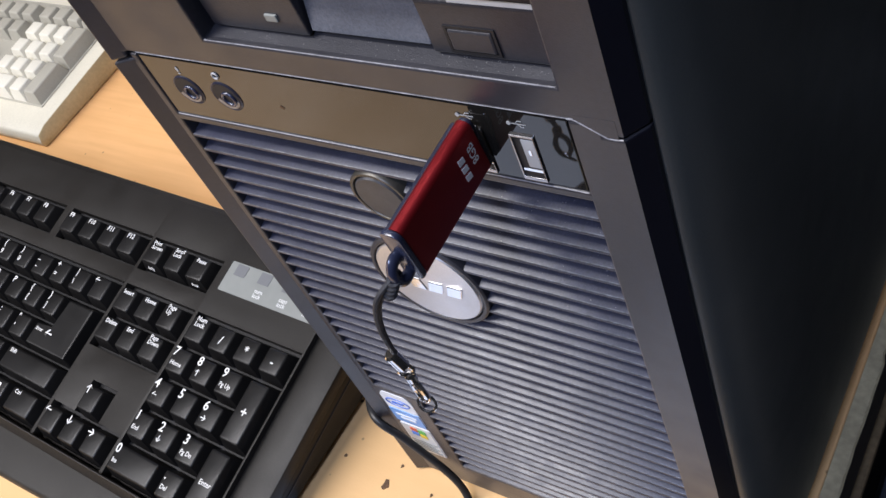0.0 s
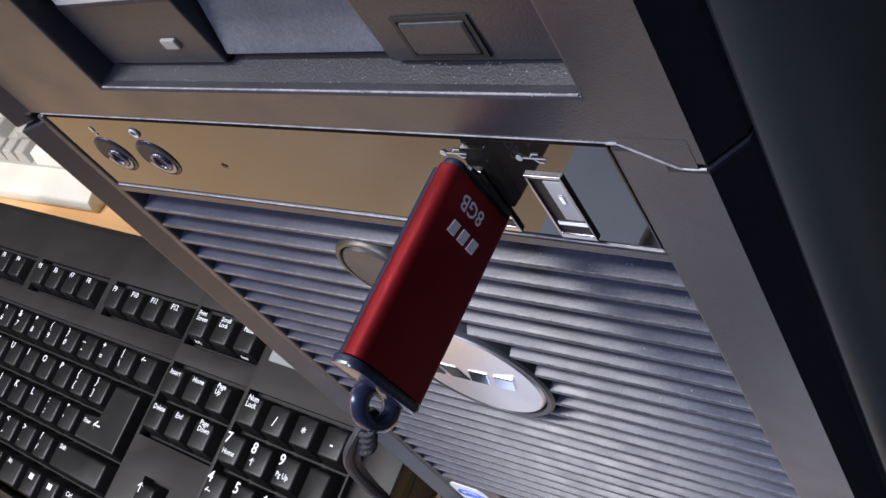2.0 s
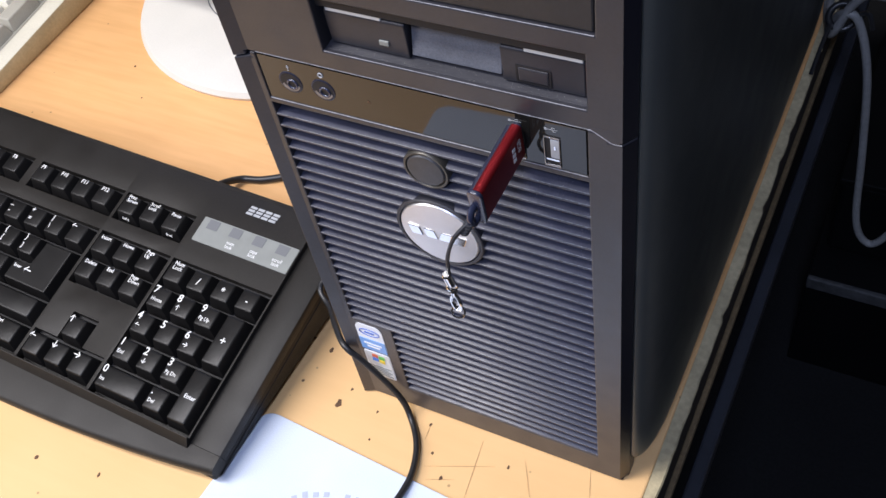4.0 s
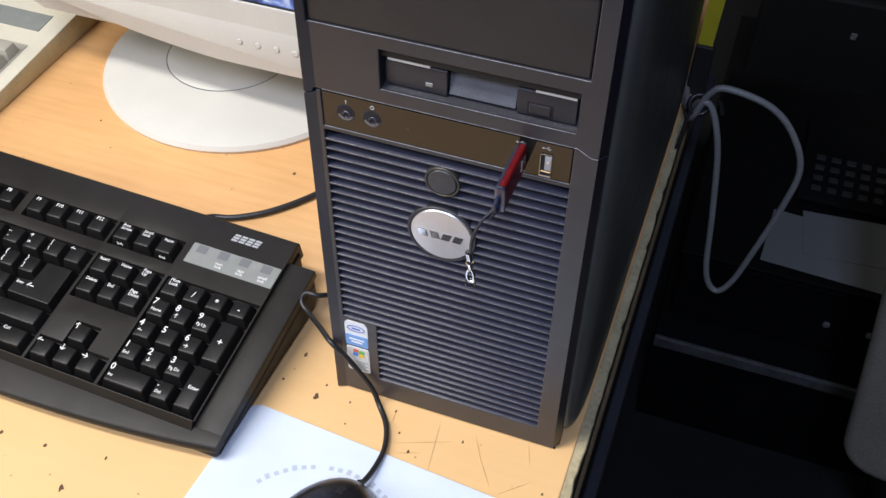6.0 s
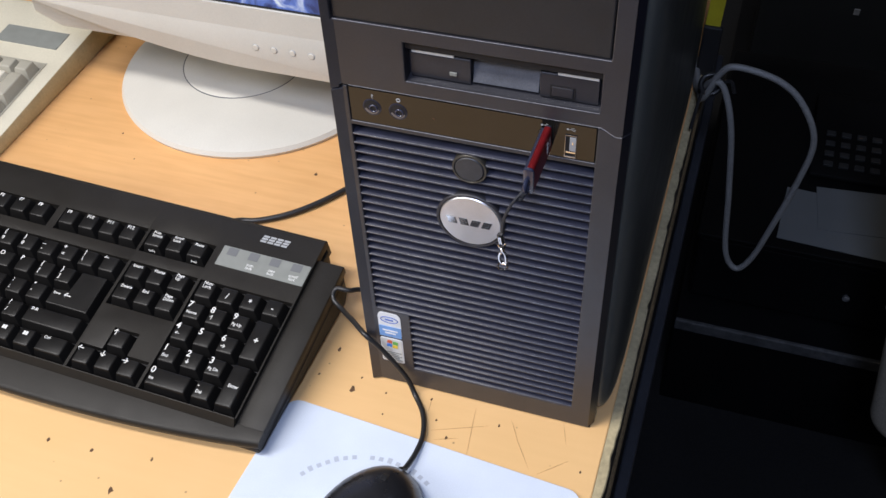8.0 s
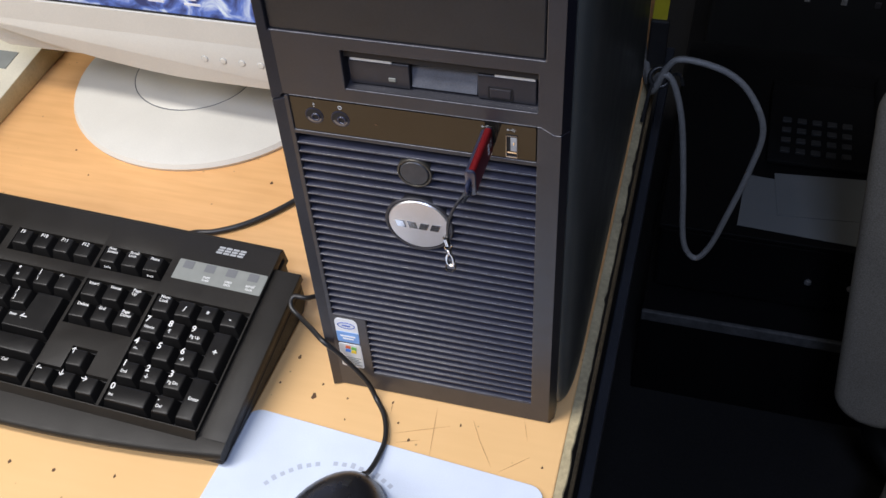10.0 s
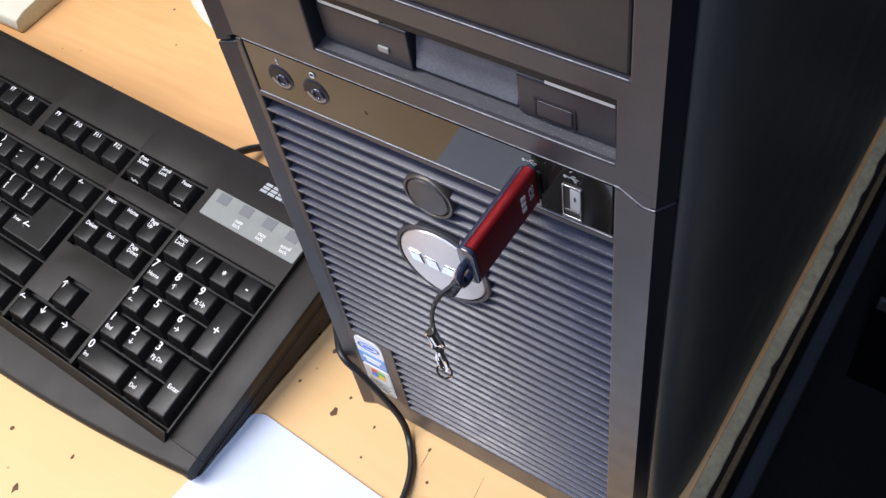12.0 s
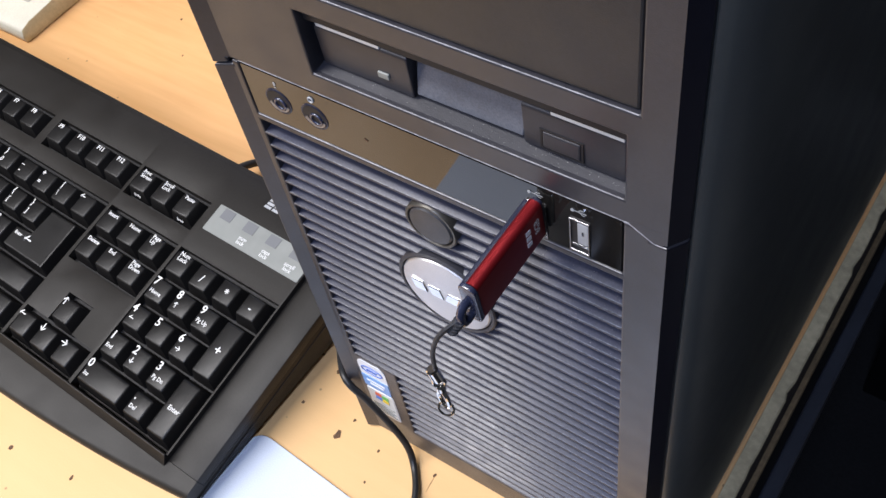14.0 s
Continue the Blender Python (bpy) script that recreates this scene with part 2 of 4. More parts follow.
# ---- building helpers ----


def part(name, bm, mat, parent=None, label="", smooth=False):
    """Links a bmesh as one mesh object, under a thing or a part."""
    me = bpy.data.meshes.new(name)
    bm.normal_update()
    bm.to_mesh(me)
    bm.free()
    for m in mat if isinstance(mat, (list, tuple)) else [mat]:
        me.materials.append(m)
    if smooth:
        me.shade_smooth()
        me.set_sharp_from_angle(angle=radians(38))
    ob = new(name, me)
    if parent:
        ob.parent = parent
    if label:
        tagged(ob, label)
    return ob


def shared(name, me, parent, m=None, label=""):
    ob = new(name, me)
    ob.parent = parent
    if m is not None:
        ob.matrix_basis = m
    if label:
        tagged(ob, label)
    return ob


def thing(name, label, category, group="", m=None):
    ob = new(name)
    ob.empty_display_size = 0.02
    if m is not None:
        ob.matrix_basis = m
    return tagged(ob, label, category, group)


def box(x0, x1, y0, y1, z0, z1, bev=0.0, seg=2, bm=None):
    """A box, its edges rounded by bev; added to bm where one is given."""
    b = bmesh.new()
    bmesh.ops.create_cube(b, size=1)
    for v in b.verts:
        v.co = ((x0 + x1) / 2 + v.co.x * (x1 - x0), (y0 + y1) / 2 + v.co.y * (y1 - y0), (z0 + z1) / 2 + v.co.z * (z1 - z0))
    if bev:
        bmesh.ops.bevel(b, geom=list(b.edges), offset=bev, segments=seg, profile=0.5, affect="EDGES", clamp_overlap=True)
    return b if bm is None else joined(bm, b)


def joined(bm, other):
    me = bpy.data.meshes.new("joining")
    other.to_mesh(me)
    other.free()
    bm.from_mesh(me)
    bpy.data.meshes.remove(me)
    return bm


def moved(bm, m):
    bmesh.ops.transform(bm, matrix=m, verts=bm.verts)
    return bm


def prism(outline, axis, a, b, bev=0.0, seg=2):
    """A flat outline of pairs pushed from a to b along axis x, y or z."""
    bm = bmesh.new()
    put = {"x": lambda p, q, r: (r, p, q), "y": lambda p, q, r: (p, r, q), "z": lambda p, q, r: (p, q, r)}[axis]
    lo = [bm.verts.new(put(p, q, a)) for p, q in outline]
    hi = [bm.verts.new(put(p, q, b)) for p, q in outline]
    n = len(outline)
    for i in range(n):
        bm.faces.new((lo[i], lo[(i + 1) % n], hi[(i + 1) % n], hi[i]))
    bm.faces.new(lo[::-1])
    bm.faces.new(hi)
    bmesh.ops.recalc_face_normals(bm, faces=bm.faces)
    if bev:
        sharp = [e for e in bm.edges if len(e.link_faces) == 2 and e.calc_face_angle(0) > 0.5]
        bmesh.ops.bevel(bm, geom=sharp, offset=bev, segments=seg, profile=0.5, affect="EDGES", clamp_overlap=True)
    return bm


def round_rect(x0, x1, y0, y1, r, n=6):
    pts = []
    for cx, cy, a in ((x1 - r, y1 - r, 0), (x0 + r, y1 - r, 90), (x0 + r, y0 + r, 180), (x1 - r, y0 + r, 270)):
        pts += [(cx + r * math.cos(radians(a + 90 * i / n)), cy + r * math.sin(radians(a + 90 * i / n))) for i in range(n + 1)]
    return pts


def ellipse(cx, cy, rx, ry, n=48):
    return [(cx + rx * math.cos(2 * math.pi * i / n), cy + ry * math.sin(2 * math.pi * i / n)) for i in range(n)]


def lathe(profile, n=48, m=None):
    """Pairs of radius and height turned round z."""
    bm = bmesh.new()
    rings = [[bm.verts.new((r * math.cos(2 * math.pi * i / n), r * math.sin(2 * math.pi * i / n), z)) for i in range(n)] for r, z in profile]
    for a, b in zip(rings, rings[1:]):
        for i in range(n):
            bm.faces.new((a[i], a[(i + 1) % n], b[(i + 1) % n], b[i]))
    bm.faces.new(rings[0][::-1])
    bm.faces.new(rings[-1])
    bmesh.ops.recalc_face_normals(bm, faces=bm.faces)
    return moved(bm, m) if m is not None else bm


def smooth_path(points, n=12):
    """Catmull-Rom through the points."""
    p = [Vector(q) for q in points]
    p = [2 * p[0] - p[1], *p, 2 * p[-1] - p[-2]]
    out = []
    for i in range(1, len(p) - 2):
        for k in range(n):
            t = k / n
            out.append(0.5 * (2 * p[i] + (p[i + 1] - p[i - 1]) * t + (2 * p[i - 1] - 5 * p[i] + 4 * p[i + 1] - p[i + 2]) * t * t + (3 * p[i] - 3 * p[i + 1] + p[i + 2] - p[i - 1]) * t**3))
    return [*out, p[-2]]


def tube(points, r, sides=10, n=12, closed=False):
    """A round cord along a smooth line."""
    line = smooth_path(points, n)
    bm = bmesh.new()
    rings, up = [], Vector((0.13, 0.21, 0.97))
    for i, c in enumerate(line):
        d = (line[min(i + 1, len(line) - 1)] - line[max(i - 1, 0)]).normalized()
        up = (up - d * up.dot(d)).normalized()
        s = d.cross(up)
        rings.append([bm.verts.new(c + r * (math.cos(2 * math.pi * k / sides) * up + math.sin(2 * math.pi * k / sides) * s)) for k in range(sides)])
    for a, b in zip(rings, rings[1:]):
        for k in range(sides):
            bm.faces.new((a[k], a[(k + 1) % sides], b[(k + 1) % sides], b[k]))
    if not closed:
        bm.faces.new(rings[0][::-1])
        bm.faces.new(rings[-1])
    bmesh.ops.recalc_face_normals(bm, faces=bm.faces)
    return bm


def torus(R, r, m=None, n=28, s=10, squash=1.0):
    bm = bmesh.new()
    rings = []
    for i in range(n):
        a = 2 * math.pi * i / n
        rings.append([bm.verts.new(((R + r * math.cos(2 * math.pi * k / s)) * math.cos(a), squash * (R + r * math.cos(2 * math.pi * k / s)) * math.sin(a), r * math.sin(2 * math.pi * k / s))) for k in range(s)])
    for i in range(n):
        for k in range(s):
            bm.faces.new((rings[i][k], rings[(i + 1) % n][k], rings[(i + 1) % n][(k + 1) % s], rings[i][(k + 1) % s]))
    bmesh.ops.recalc_face_normals(bm, faces=bm.faces)
    return moved(bm, m) if m is not None else bm


def plate(xs, zs, hole, depth, front=lambda x: 0.0, bev=0.0005):
    """An upright sheet facing -y in cells of xs by zs, left open where hole(x, z) says so, with walls of that depth round its openings and rim, their edges rounded."""
    bm = bmesh.new()
    grid = {}

    def at(i, k, back):
        if (i, k, back) not in grid:
            grid[i, k, back] = bm.verts.new((xs[i], depth if back else front(xs[i]), zs[k]))
        return grid[i, k, back]

    nx, nz = len(xs) - 1, len(zs) - 1
    solid = {(i, k) for i in range(nx) for k in range(nz) if not hole((xs[i] + xs[i + 1]) / 2, (zs[k] + zs[k + 1]) / 2)}
    for i, k in solid:
        bm.faces.new((at(i, k, 0), at(i + 1, k, 0), at(i + 1, k + 1, 0), at(i, k + 1, 0)))
        for a, b, other in (((i, k), (i + 1, k), (i, k - 1)), ((i + 1, k), (i + 1, k + 1), (i + 1, k)), ((i + 1, k + 1), (i, k + 1), (i, k + 1)), ((i, k + 1), (i, k), (i - 1, k))):
            if other not in solid:
                bm.faces.new((at(*b, 0), at(*a, 0), at(*a, 1), at(*b, 1)))
    bmesh.ops.recalc_face_normals(bm, faces=bm.faces)
    if bev:
        sharp = [e for e in bm.edges if len(e.link_faces) == 2 and e.calc_face_angle(0) > 1.0]
        bmesh.ops.bevel(bm, geom=sharp, offset=bev, segments=2, profile=0.5, affect="EDGES", clamp_overlap=True)
    # faces turned right past the bezel's edge get the shaded copy
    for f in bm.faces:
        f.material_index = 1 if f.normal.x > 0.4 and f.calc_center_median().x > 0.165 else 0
    return bm


TEXTS = {}


def lettering(words, size, align="CENTER"):
    """A flat mesh of the words in the built-in font, lying in the xy plane round the origin."""
    if (words, size, align) not in TEXTS:
        cu = bpy.data.curves.new("words", "FONT")
        cu.body, cu.size, cu.align_x, cu.align_y, cu.resolution_u, cu.space_line = words, size, align, "CENTER", 2, 0.85
        cu.offset = size * 0.014
        ob = new("words", cu)
        bpy.context.view_layer.update()
        me = bpy.data.meshes.new_from_object(ob.evaluated_get(bpy.context.evaluated_depsgraph_get()))
        bpy.data.objects.remove(ob)
        bpy.data.curves.remove(cu)
        TEXTS[words, size, align] = me
    return TEXTS[words, size, align]


def words_on(name, words, size, mat, parent, m, align="CENTER", label=""):
    me = lettering(words, size, align)
    if not me.materials:
        me.materials.append(mat)
    return shared(name, me, parent, m, label)

# ---- structure: the room ----
FLOOR = -0.74
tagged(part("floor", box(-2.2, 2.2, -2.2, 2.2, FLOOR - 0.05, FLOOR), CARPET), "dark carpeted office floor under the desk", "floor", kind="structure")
for wall_name, dims in (("wall_north", (-2.3, 2.3, 2.2, 2.3)), ("wall_south", (-2.3, 2.3, -2.3, -2.2)), ("wall_west", (-2.3, -2.2, -2.2, 2.2)), ("wall_east", (2.2, 2.3, -2.2, 2.2))):
    tagged(part(wall_name, box(*dims, FLOOR - 0.05, 1.76), WALL), "plain painted office wall, darkened for low light", "wall", kind="structure")
tagged(part("ceiling", box(-2.3, 2.3, -2.3, 2.3, 1.76, 1.86), CEIL), "plain painted office ceiling", "ceiling", kind="structure")

# ---- the desk ----
EDGE_X = 0.187


def build_desk():
    desk = thing("desk", "beech laminate desk with chipped dark edge and scratches", "desk")
    part("desktop", box(-1.35, EDGE_X - 0.0075, -0.42, 0.78, -0.028, 0.0, 0.0012), LAMINATE, desk)
    # a ragged, chipped edging along the open side
    rnd = random.Random(5)
    bm = bmesh.new()
    rows = []
    y = -0.42
    while y < 0.78:
        jag = rnd.choice((0, 0, 0, 0, 0.0005, 0.0012)) + rnd.uniform(0, 0.0004)
        x = EDGE_X - jag
        rows.append([bm.verts.new(p) for p in ((EDGE_X - 0.0075, y, -0.0003), (x - 0.0008, y, -0.0003 - 0.3 * jag), (x, y, -0.0012 - 0.6 * jag), (EDGE_X, y, -0.010 - rnd.uniform(0, 0.003)), (EDGE_X, y, -0.028), (EDGE_X - 0.0075, y, -0.028))])
        y += rnd.uniform(0.004, 0.012)
    for a, b in zip(rows, rows[1:]):
        for k in range(6):
            bm.faces.new((a[k], a[(k + 1) % 6], b[(k + 1) % 6], b[k]))
    bm.faces.new(rows[0])
    bm.faces.new(rows[-1][::-1])
    bmesh.ops.recalc_face_normals(bm, faces=bm.faces)
    for f in bm.faces:
        f.material_index = 1 if f.calc_center_median().z < -0.006 else 0
    part("edge_strip", bm, [WORN, EDGE], desk, "bare chipped edging, dark below")
    part("side_panel", box(EDGE_X - 0.095, EDGE_X - 0.073, -0.38, 0.74, FLOOR, -0.0282, 0.001), EDGE, desk, "dark brown side panel")
    part("side_panel", box(-1.32, -1.298, -0.38, 0.74, FLOOR, -0.0282, 0.001), EDGE, desk, "dark brown side panel")
    part("steel_rail", box(EDGE_X + 0.0028, EDGE_X + 0.0125, -0.36, 0.62, -0.118, -0.098, 0.002), RAIL, desk, "grey painted steel rail")
    for y in (-0.34, 0.58):
        part("rail_bracket", box(EDGE_X - 0.074, EDGE_X + 0.0030, y, y + 0.03, -0.114, -0.102, 0.001), EDGE, desk, "dark bracket")
    part("wooden_batten", box(EDGE_X - 0.074, EDGE_X + 0.0024, -0.38, 0.56, -0.046, -0.040, 0.001), BATTEN, desk, "thin dark wooden batten")
    # burn marks and pits
    for x, y, r in ((-0.007, -0.0165, 0.0034), (-0.135, -0.142, 0.0034), (-0.004, -0.004, 0.0013), (0.018, -0.012, 0.0012), (-0.030, 0.016, 0.0022), (-0.127, 0.196, 0.0024), (0.052, -0.008, 0.0013), (0.061, -0.024, 0.0013), (0.072, -0.036, 0.0016), (0.105, -0.016, 0.0014), (-0.165, -0.118, 0.0020), (-0.120, -0.112, 0.0016), (-0.20, -0.119, 0.0018), (-0.24, -0.132, 0.0014), (0.168, -0.036, 0.0012), (-0.036, -0.010, 0.0014), (-0.045, 0.020, 0.0012), (-0.33, 0.20, 0.0013), (-0.30, 0.17, 0.0010), (0.022, -0.030, 0.0010)):
        pts = [(x + r * rnd.uniform(0.45, 1.1) * math.cos(a) * 0.75, y + r * rnd.uniform(0.5, 1.2) * math.sin(a)) for a in [2 * math.pi * i / 9 for i in range(9)]]
        part("burn_mark", prism(pts, "z", 0.0, 0.0003), STAIN, desk, "small dark burn mark")
    for x0, y0, x1, y1 in ((0.085, -0.006, 0.090, -0.046), (0.118, -0.020, 0.134, -0.044), (0.112, -0.008, 0.121, -0.024), (0.148, 0.000, 0.154, -0.018), (0.060, -0.033, 0.098, -0.018), (0.052, -0.008, 0.053, -0.018), (0.064, -0.040, 0.080, -0.034), (0.140, -0.046, 0.158, -0.030)):
        dx, dy = x1 - x0, y1 - y0
        s = 0.00022 / math.hypot(dx, dy)
        nx, ny = -dy * s, dx * s
        part("scratch", prism([(x0, y0), (x0 + dx * 0.5 + nx, y0 + dy * 0.5 + ny), (x1, y1), (x0 + dx * 0.5 - nx, y0 + dy * 0.5 - ny)], "z", 0.0, 0.00025), SCRATCH, desk, "thin brown scratch")
    return desk


build_desk()

# ---- the computer tower ----
SEAM = 0.2673
SLOTS, PITCH, TOP_SLOT = 33, 0.00665, 0.2374


def bezel_front(x):
    if x < 0.0105:
        return -0.0030 * (0.0105 - x) / 0.0060
    if x > 0.1650:
        return 0.0052 * (x - 0.1650) / 0.0036
    return 0.0


def build_tower():
    tower = thing("computer_tower", "charcoal grey desktop computer tower with ribbed front", "computer")
    # lower bezel: openings for the ribs, the glossy strip and the foot of the stickers
    xs = [0.0045, 0.0075, 0.0105, 0.0132, 0.0370, 0.1523, 0.1600, 0.1650, 0.1686]
    zs = [0.0012, 0.0205, 0.0805, 0.2408, 0.2436, SEAM - 0.0036, SEAM - 0.0020, SEAM]
    low = plate(xs, zs, lambda x, z: (x < 0.0105 and z > SEAM - 0.0020) or (x > 0.1600 and z > SEAM - 0.0036) or (0.0132 < x < 0.1523 and z > 0.2436) or (0.0132 < x < 0.1523 and 0.0205 < z < 0.2408 and not (x < 0.0370 and z < 0.0805)), 0.0125, bezel_front, 0.0006)
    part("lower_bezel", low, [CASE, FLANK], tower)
    part("bottom_rim", box(0.0052, 0.1665, 0.0010, 0.0125, 0.0, 0.0014, 0.0003), DARK, tower)
    # ribs, each a sloping fin with a rounded front lip
    grille = part("grille", box(0.0125, 0.153, 0.0062, 0.0082, 0.0200, 0.2415), GRILLE, tower, "blue-grey ribbed ventilation grille")

    def fin(x0, x1):
        out = [(0.0002, -0.0002), (0.0002, 0.0010), (0.0066, 0.0023), (0.0066, -0.0006)]
        bm = prism(out, "x", x0, x1, 0.00025, 2)
        me = bpy.data.meshes.new("rib")
        bm.to_mesh(me)
        bm.free()
        me.materials.append(GRILLE)
        me.materials.append(RIBGLINT)
        # front lips facing up take the painted highlight
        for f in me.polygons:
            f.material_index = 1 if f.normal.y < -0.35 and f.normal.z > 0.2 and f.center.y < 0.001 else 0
        me.shade_smooth()
        me.set_sharp_from_angle(angle=radians(50))
        return me

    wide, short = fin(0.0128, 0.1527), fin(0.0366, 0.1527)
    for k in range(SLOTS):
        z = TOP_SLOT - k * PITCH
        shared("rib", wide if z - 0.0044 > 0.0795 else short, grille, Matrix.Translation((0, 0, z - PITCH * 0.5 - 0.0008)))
    # small dark vent holes at the ends of the slots
    hole = bmesh.new()
    for k in range(SLOTS):
        z = TOP_SLOT - k * PITCH + 0.0012
        x = 0.0150 if z > 0.0805 else 0.0388
        joined(hole, lathe([(0.0011, 0), (0.0011, 0.0012)], 10, Matrix.Translation((x, 0.0064, z)) @ pose(0, 0, 0, 90)))
    tagged(part("vent_holes", hole, DARK, grille), kind="stuff")
    # glossy strip
    strip = part("glossy_strip", box(0.0136, 0.1519, 0.0004, 0.0100, 0.2440, 0.2671, 0.0003), GLOSS, tower, "smoked mirror-gloss strip with sockets")
    for cx in (0.0268, 0.0421):
        jack = part("audio_jack", lathe([(0.0054, 0), (0.0054, 0.0003), (0.0050, 0.0005), (0.0047, 0.0003)], 32, Matrix.Translation((cx, 0.0005, 0.2553)) @ pose(0, 0, 0, 90)), NAVY, strip, "round black audio socket lined with steel", True)
        part("socket_hole", lathe([(0.0047, 0.0), (0.0047, 0.0004)], 28, Matrix.Translation((cx, 0.0005, 0.2553)) @ pose(0, 0, 0, 90)), DARK, jack)
        part("socket_ring", torus(0.0022, 0.00055, Matrix.Translation((cx + 0.0008, 0.0000, 0.2546)) @ pose(0, 0, 0, 90)), LUSTRE, jack, "", True)
        # crescent of lining only along the bottom, paints the socket's bluish highlight
        lip = prism([(cx + 0.0045 * math.cos(radians(d)), 0.2553 + 0.0045 * math.sin(radians(d))) for d in range(200, 341, 14)] + [(cx + 0.0034 * math.cos(radians(d)), 0.2557 + 0.0034 * math.sin(radians(d))) for d in range(340, 199, -14)], "y", -0.0001, 0.0004)
        part("lit_socket_lining", lip, LINING, jack)
    sy = 0.00022
    # printed symbols over the sockets
    mic = prism(ellipse(0.0275, 0.2634, 0.0005, 0.0009, 12), "y", sy, 0.0003)
    joined(mic, box(0.0271, 0.0279, sy, 0.0003, 0.2616, 0.2620))
    part("microphone_symbol", mic, GREYINK, strip)
    part("headphone_symbol", torus(0.0010, 0.0003, Matrix.Translation((0.0428, 0.0002, 0.2632)) @ pose(0, 0, 0, 90), 20, 6), GREYINK, strip)
    for px, pz in ((0.0625, 0.2548), (0.0631, 0.2545)):
        part("speck", prism(ellipse(px, pz, 0.0004, 0.0005, 9), "y", sy, 0.0003), STAIN, strip)
    # two upright USB ports; one is taken by the stick
    for cx in (0.1250, 0.1388):
        port = part("usb_port", plate([cx - 0.0033, cx - 0.0028, cx + 0.0028, cx + 0.0031], [0.2448, 0.2460, 0.2594, 0.2600], lambda x, z, c=cx: -0.0028 < x - c < 0.0028 and 0.2460 < z < 0.2594, 0.0012, lambda x: -0.0002, 0.0002), STEEL, strip, "upright steel usb port")
        part("port_cavity", box(cx - 0.0029, cx + 0.0029, 0.0003, 0.0008, 0.2458, 0.2596), DARK, port)
        part("contact_tongue", box(cx - 0.0008, cx + 0.0026, 0.0001, 0.0006, 0.2492, 0.2586, 0.0004), TONGUE, port, "pale contact tongue")
        part("spring", box(cx + 0.0006, cx + 0.0014, -0.0001, 0.0004, 0.2536, 0.2556, 0.0001), CHROME, port)
        part("spring", box(cx - 0.0026, cx + 0.0026, 0.0001, 0.0006, 0.2478, 0.2488, 0.0001), CHROME, port)
        sym = box(cx - 0.0024, cx + 0.0022, sy, 0.0003, 0.26345, 0.26365)
        joined(sym, prism(ellipse(cx - 0.0022, 0.26355, 0.00055, 0.00055, 12), "y", sy - 0.0001, 0.0003))
        joined(sym, prism([(cx - 0.0006, 0.26355), (cx + 0.0004, 0.2644), (cx + 0.0013, 0.2644), (cx + 0.0013, 0.2646), (cx + 0.0002, 0.2646)], "y", sy, 0.0003))
        joined(sym, prism([(cx + 0.0000, 0.26355), (cx + 0.0008, 0.2626), (cx + 0.0016, 0.2626), (cx + 0.0016, 0.2628), (cx + 0.0010, 0.2628)], "y", sy, 0.0003))
        part("usb_symbol", sym, GREYINK, strip)
    # power button in its ring
    ring = part("power_button", lathe([(0.0104, 0), (0.0104, 0.0056), (0.0100, 0.0062), (0.0092, 0.0062), (0.0088, 0.0056), (0.0088, 0)], 40, Matrix.Translation((0.0825, 0.0056, 0.2232)) @ pose(0, 0, 0, 90)), RINGMETAL, tower, "round charcoal power button in a ring", True)
    part("button_cap", lathe([(0.0086, 0), (0.0086, 0.0058), (0.0080, 0.0064), (0.0040, 0.0067)], 36, Matrix.Translation((0.0825, 0.0056, 0.2232)) @ pose(0, 0, 0, 90)), CAPGREY, ring, "", True)
    # round badge
    at_badge = Matrix.Translation((0.0823, 0.0066, 0.1822)) @ pose(0, 0, 0, 90)
    badge = part("badge_ring", lathe([(0.0212, 0), (0.0212, 0.0064), (0.0206, 0.0070), (0.0196, 0.0070), (0.0192, 0.0060), (0.0192, 0)], 64, at_badge), FLOPPY, tower, "black ring round the badge", True)
    part("badge", lathe([(0.0190, 0), (0.0190, 0.0064), (0.0184, 0.0071), (0.0100, 0.0076), (0.0004, 0.0078)], 64, at_badge), SILVER, badge, "round brushed silver badge with raised mark", True)
    mark = bmesh.new()
    bx, bz, by = 0.0823, 0.1822, -0.0015
    h = 0.0027
    # raised mark of four plain chrome shapes
    for cx in (-0.0112, -0.0038, 0.0034, 0.0104):
        lean = 0.0008 if cx > 0 else -0.0008
        joined(mark, prism([(bx + cx - 0.0028 - lean, bz - h), (bx + cx + 0.0026 - lean, bz - h), (bx + cx + 0.0028 + lean, bz + h), (bx + cx - 0.0026 + lean, bz + h)], "y", by, 0.0, 0.0002, 1))
    part("raised_mark", mark, CHROME, badge, "plain chrome raised shapes")
    # two stickers low on the front
    face = prism(round_rect(0.0136, 0.0302, 0.0527, 0.0768, 0.0030), "y", -0.0003, 0.0001)
    for v in face.verts:
        v.co.z += 0.0026 * max(0.0, 1 - ((v.co.x - 0.0219) / 0.0083) ** 2) if v.co.z > 0.070 else 0
    blue = part("arched_sticker", face, STICKWHITE, tower, "white and blue arched sticker")
    part("blue_field", prism(round_rect(0.0138, 0.0300, 0.0529, 0.0640, 0.0006, 3), "y", -0.0006, -0.0002), STICKBLUE, blue)
    oval = torus(0.0062, 0.00035, Matrix.Translation((0.0219, -0.0004, 0.0712)) @ pose(0, 0, 0, 90), 32, 6, 0.48)
    part("oval_swirl", oval, INKBLUE, blue)
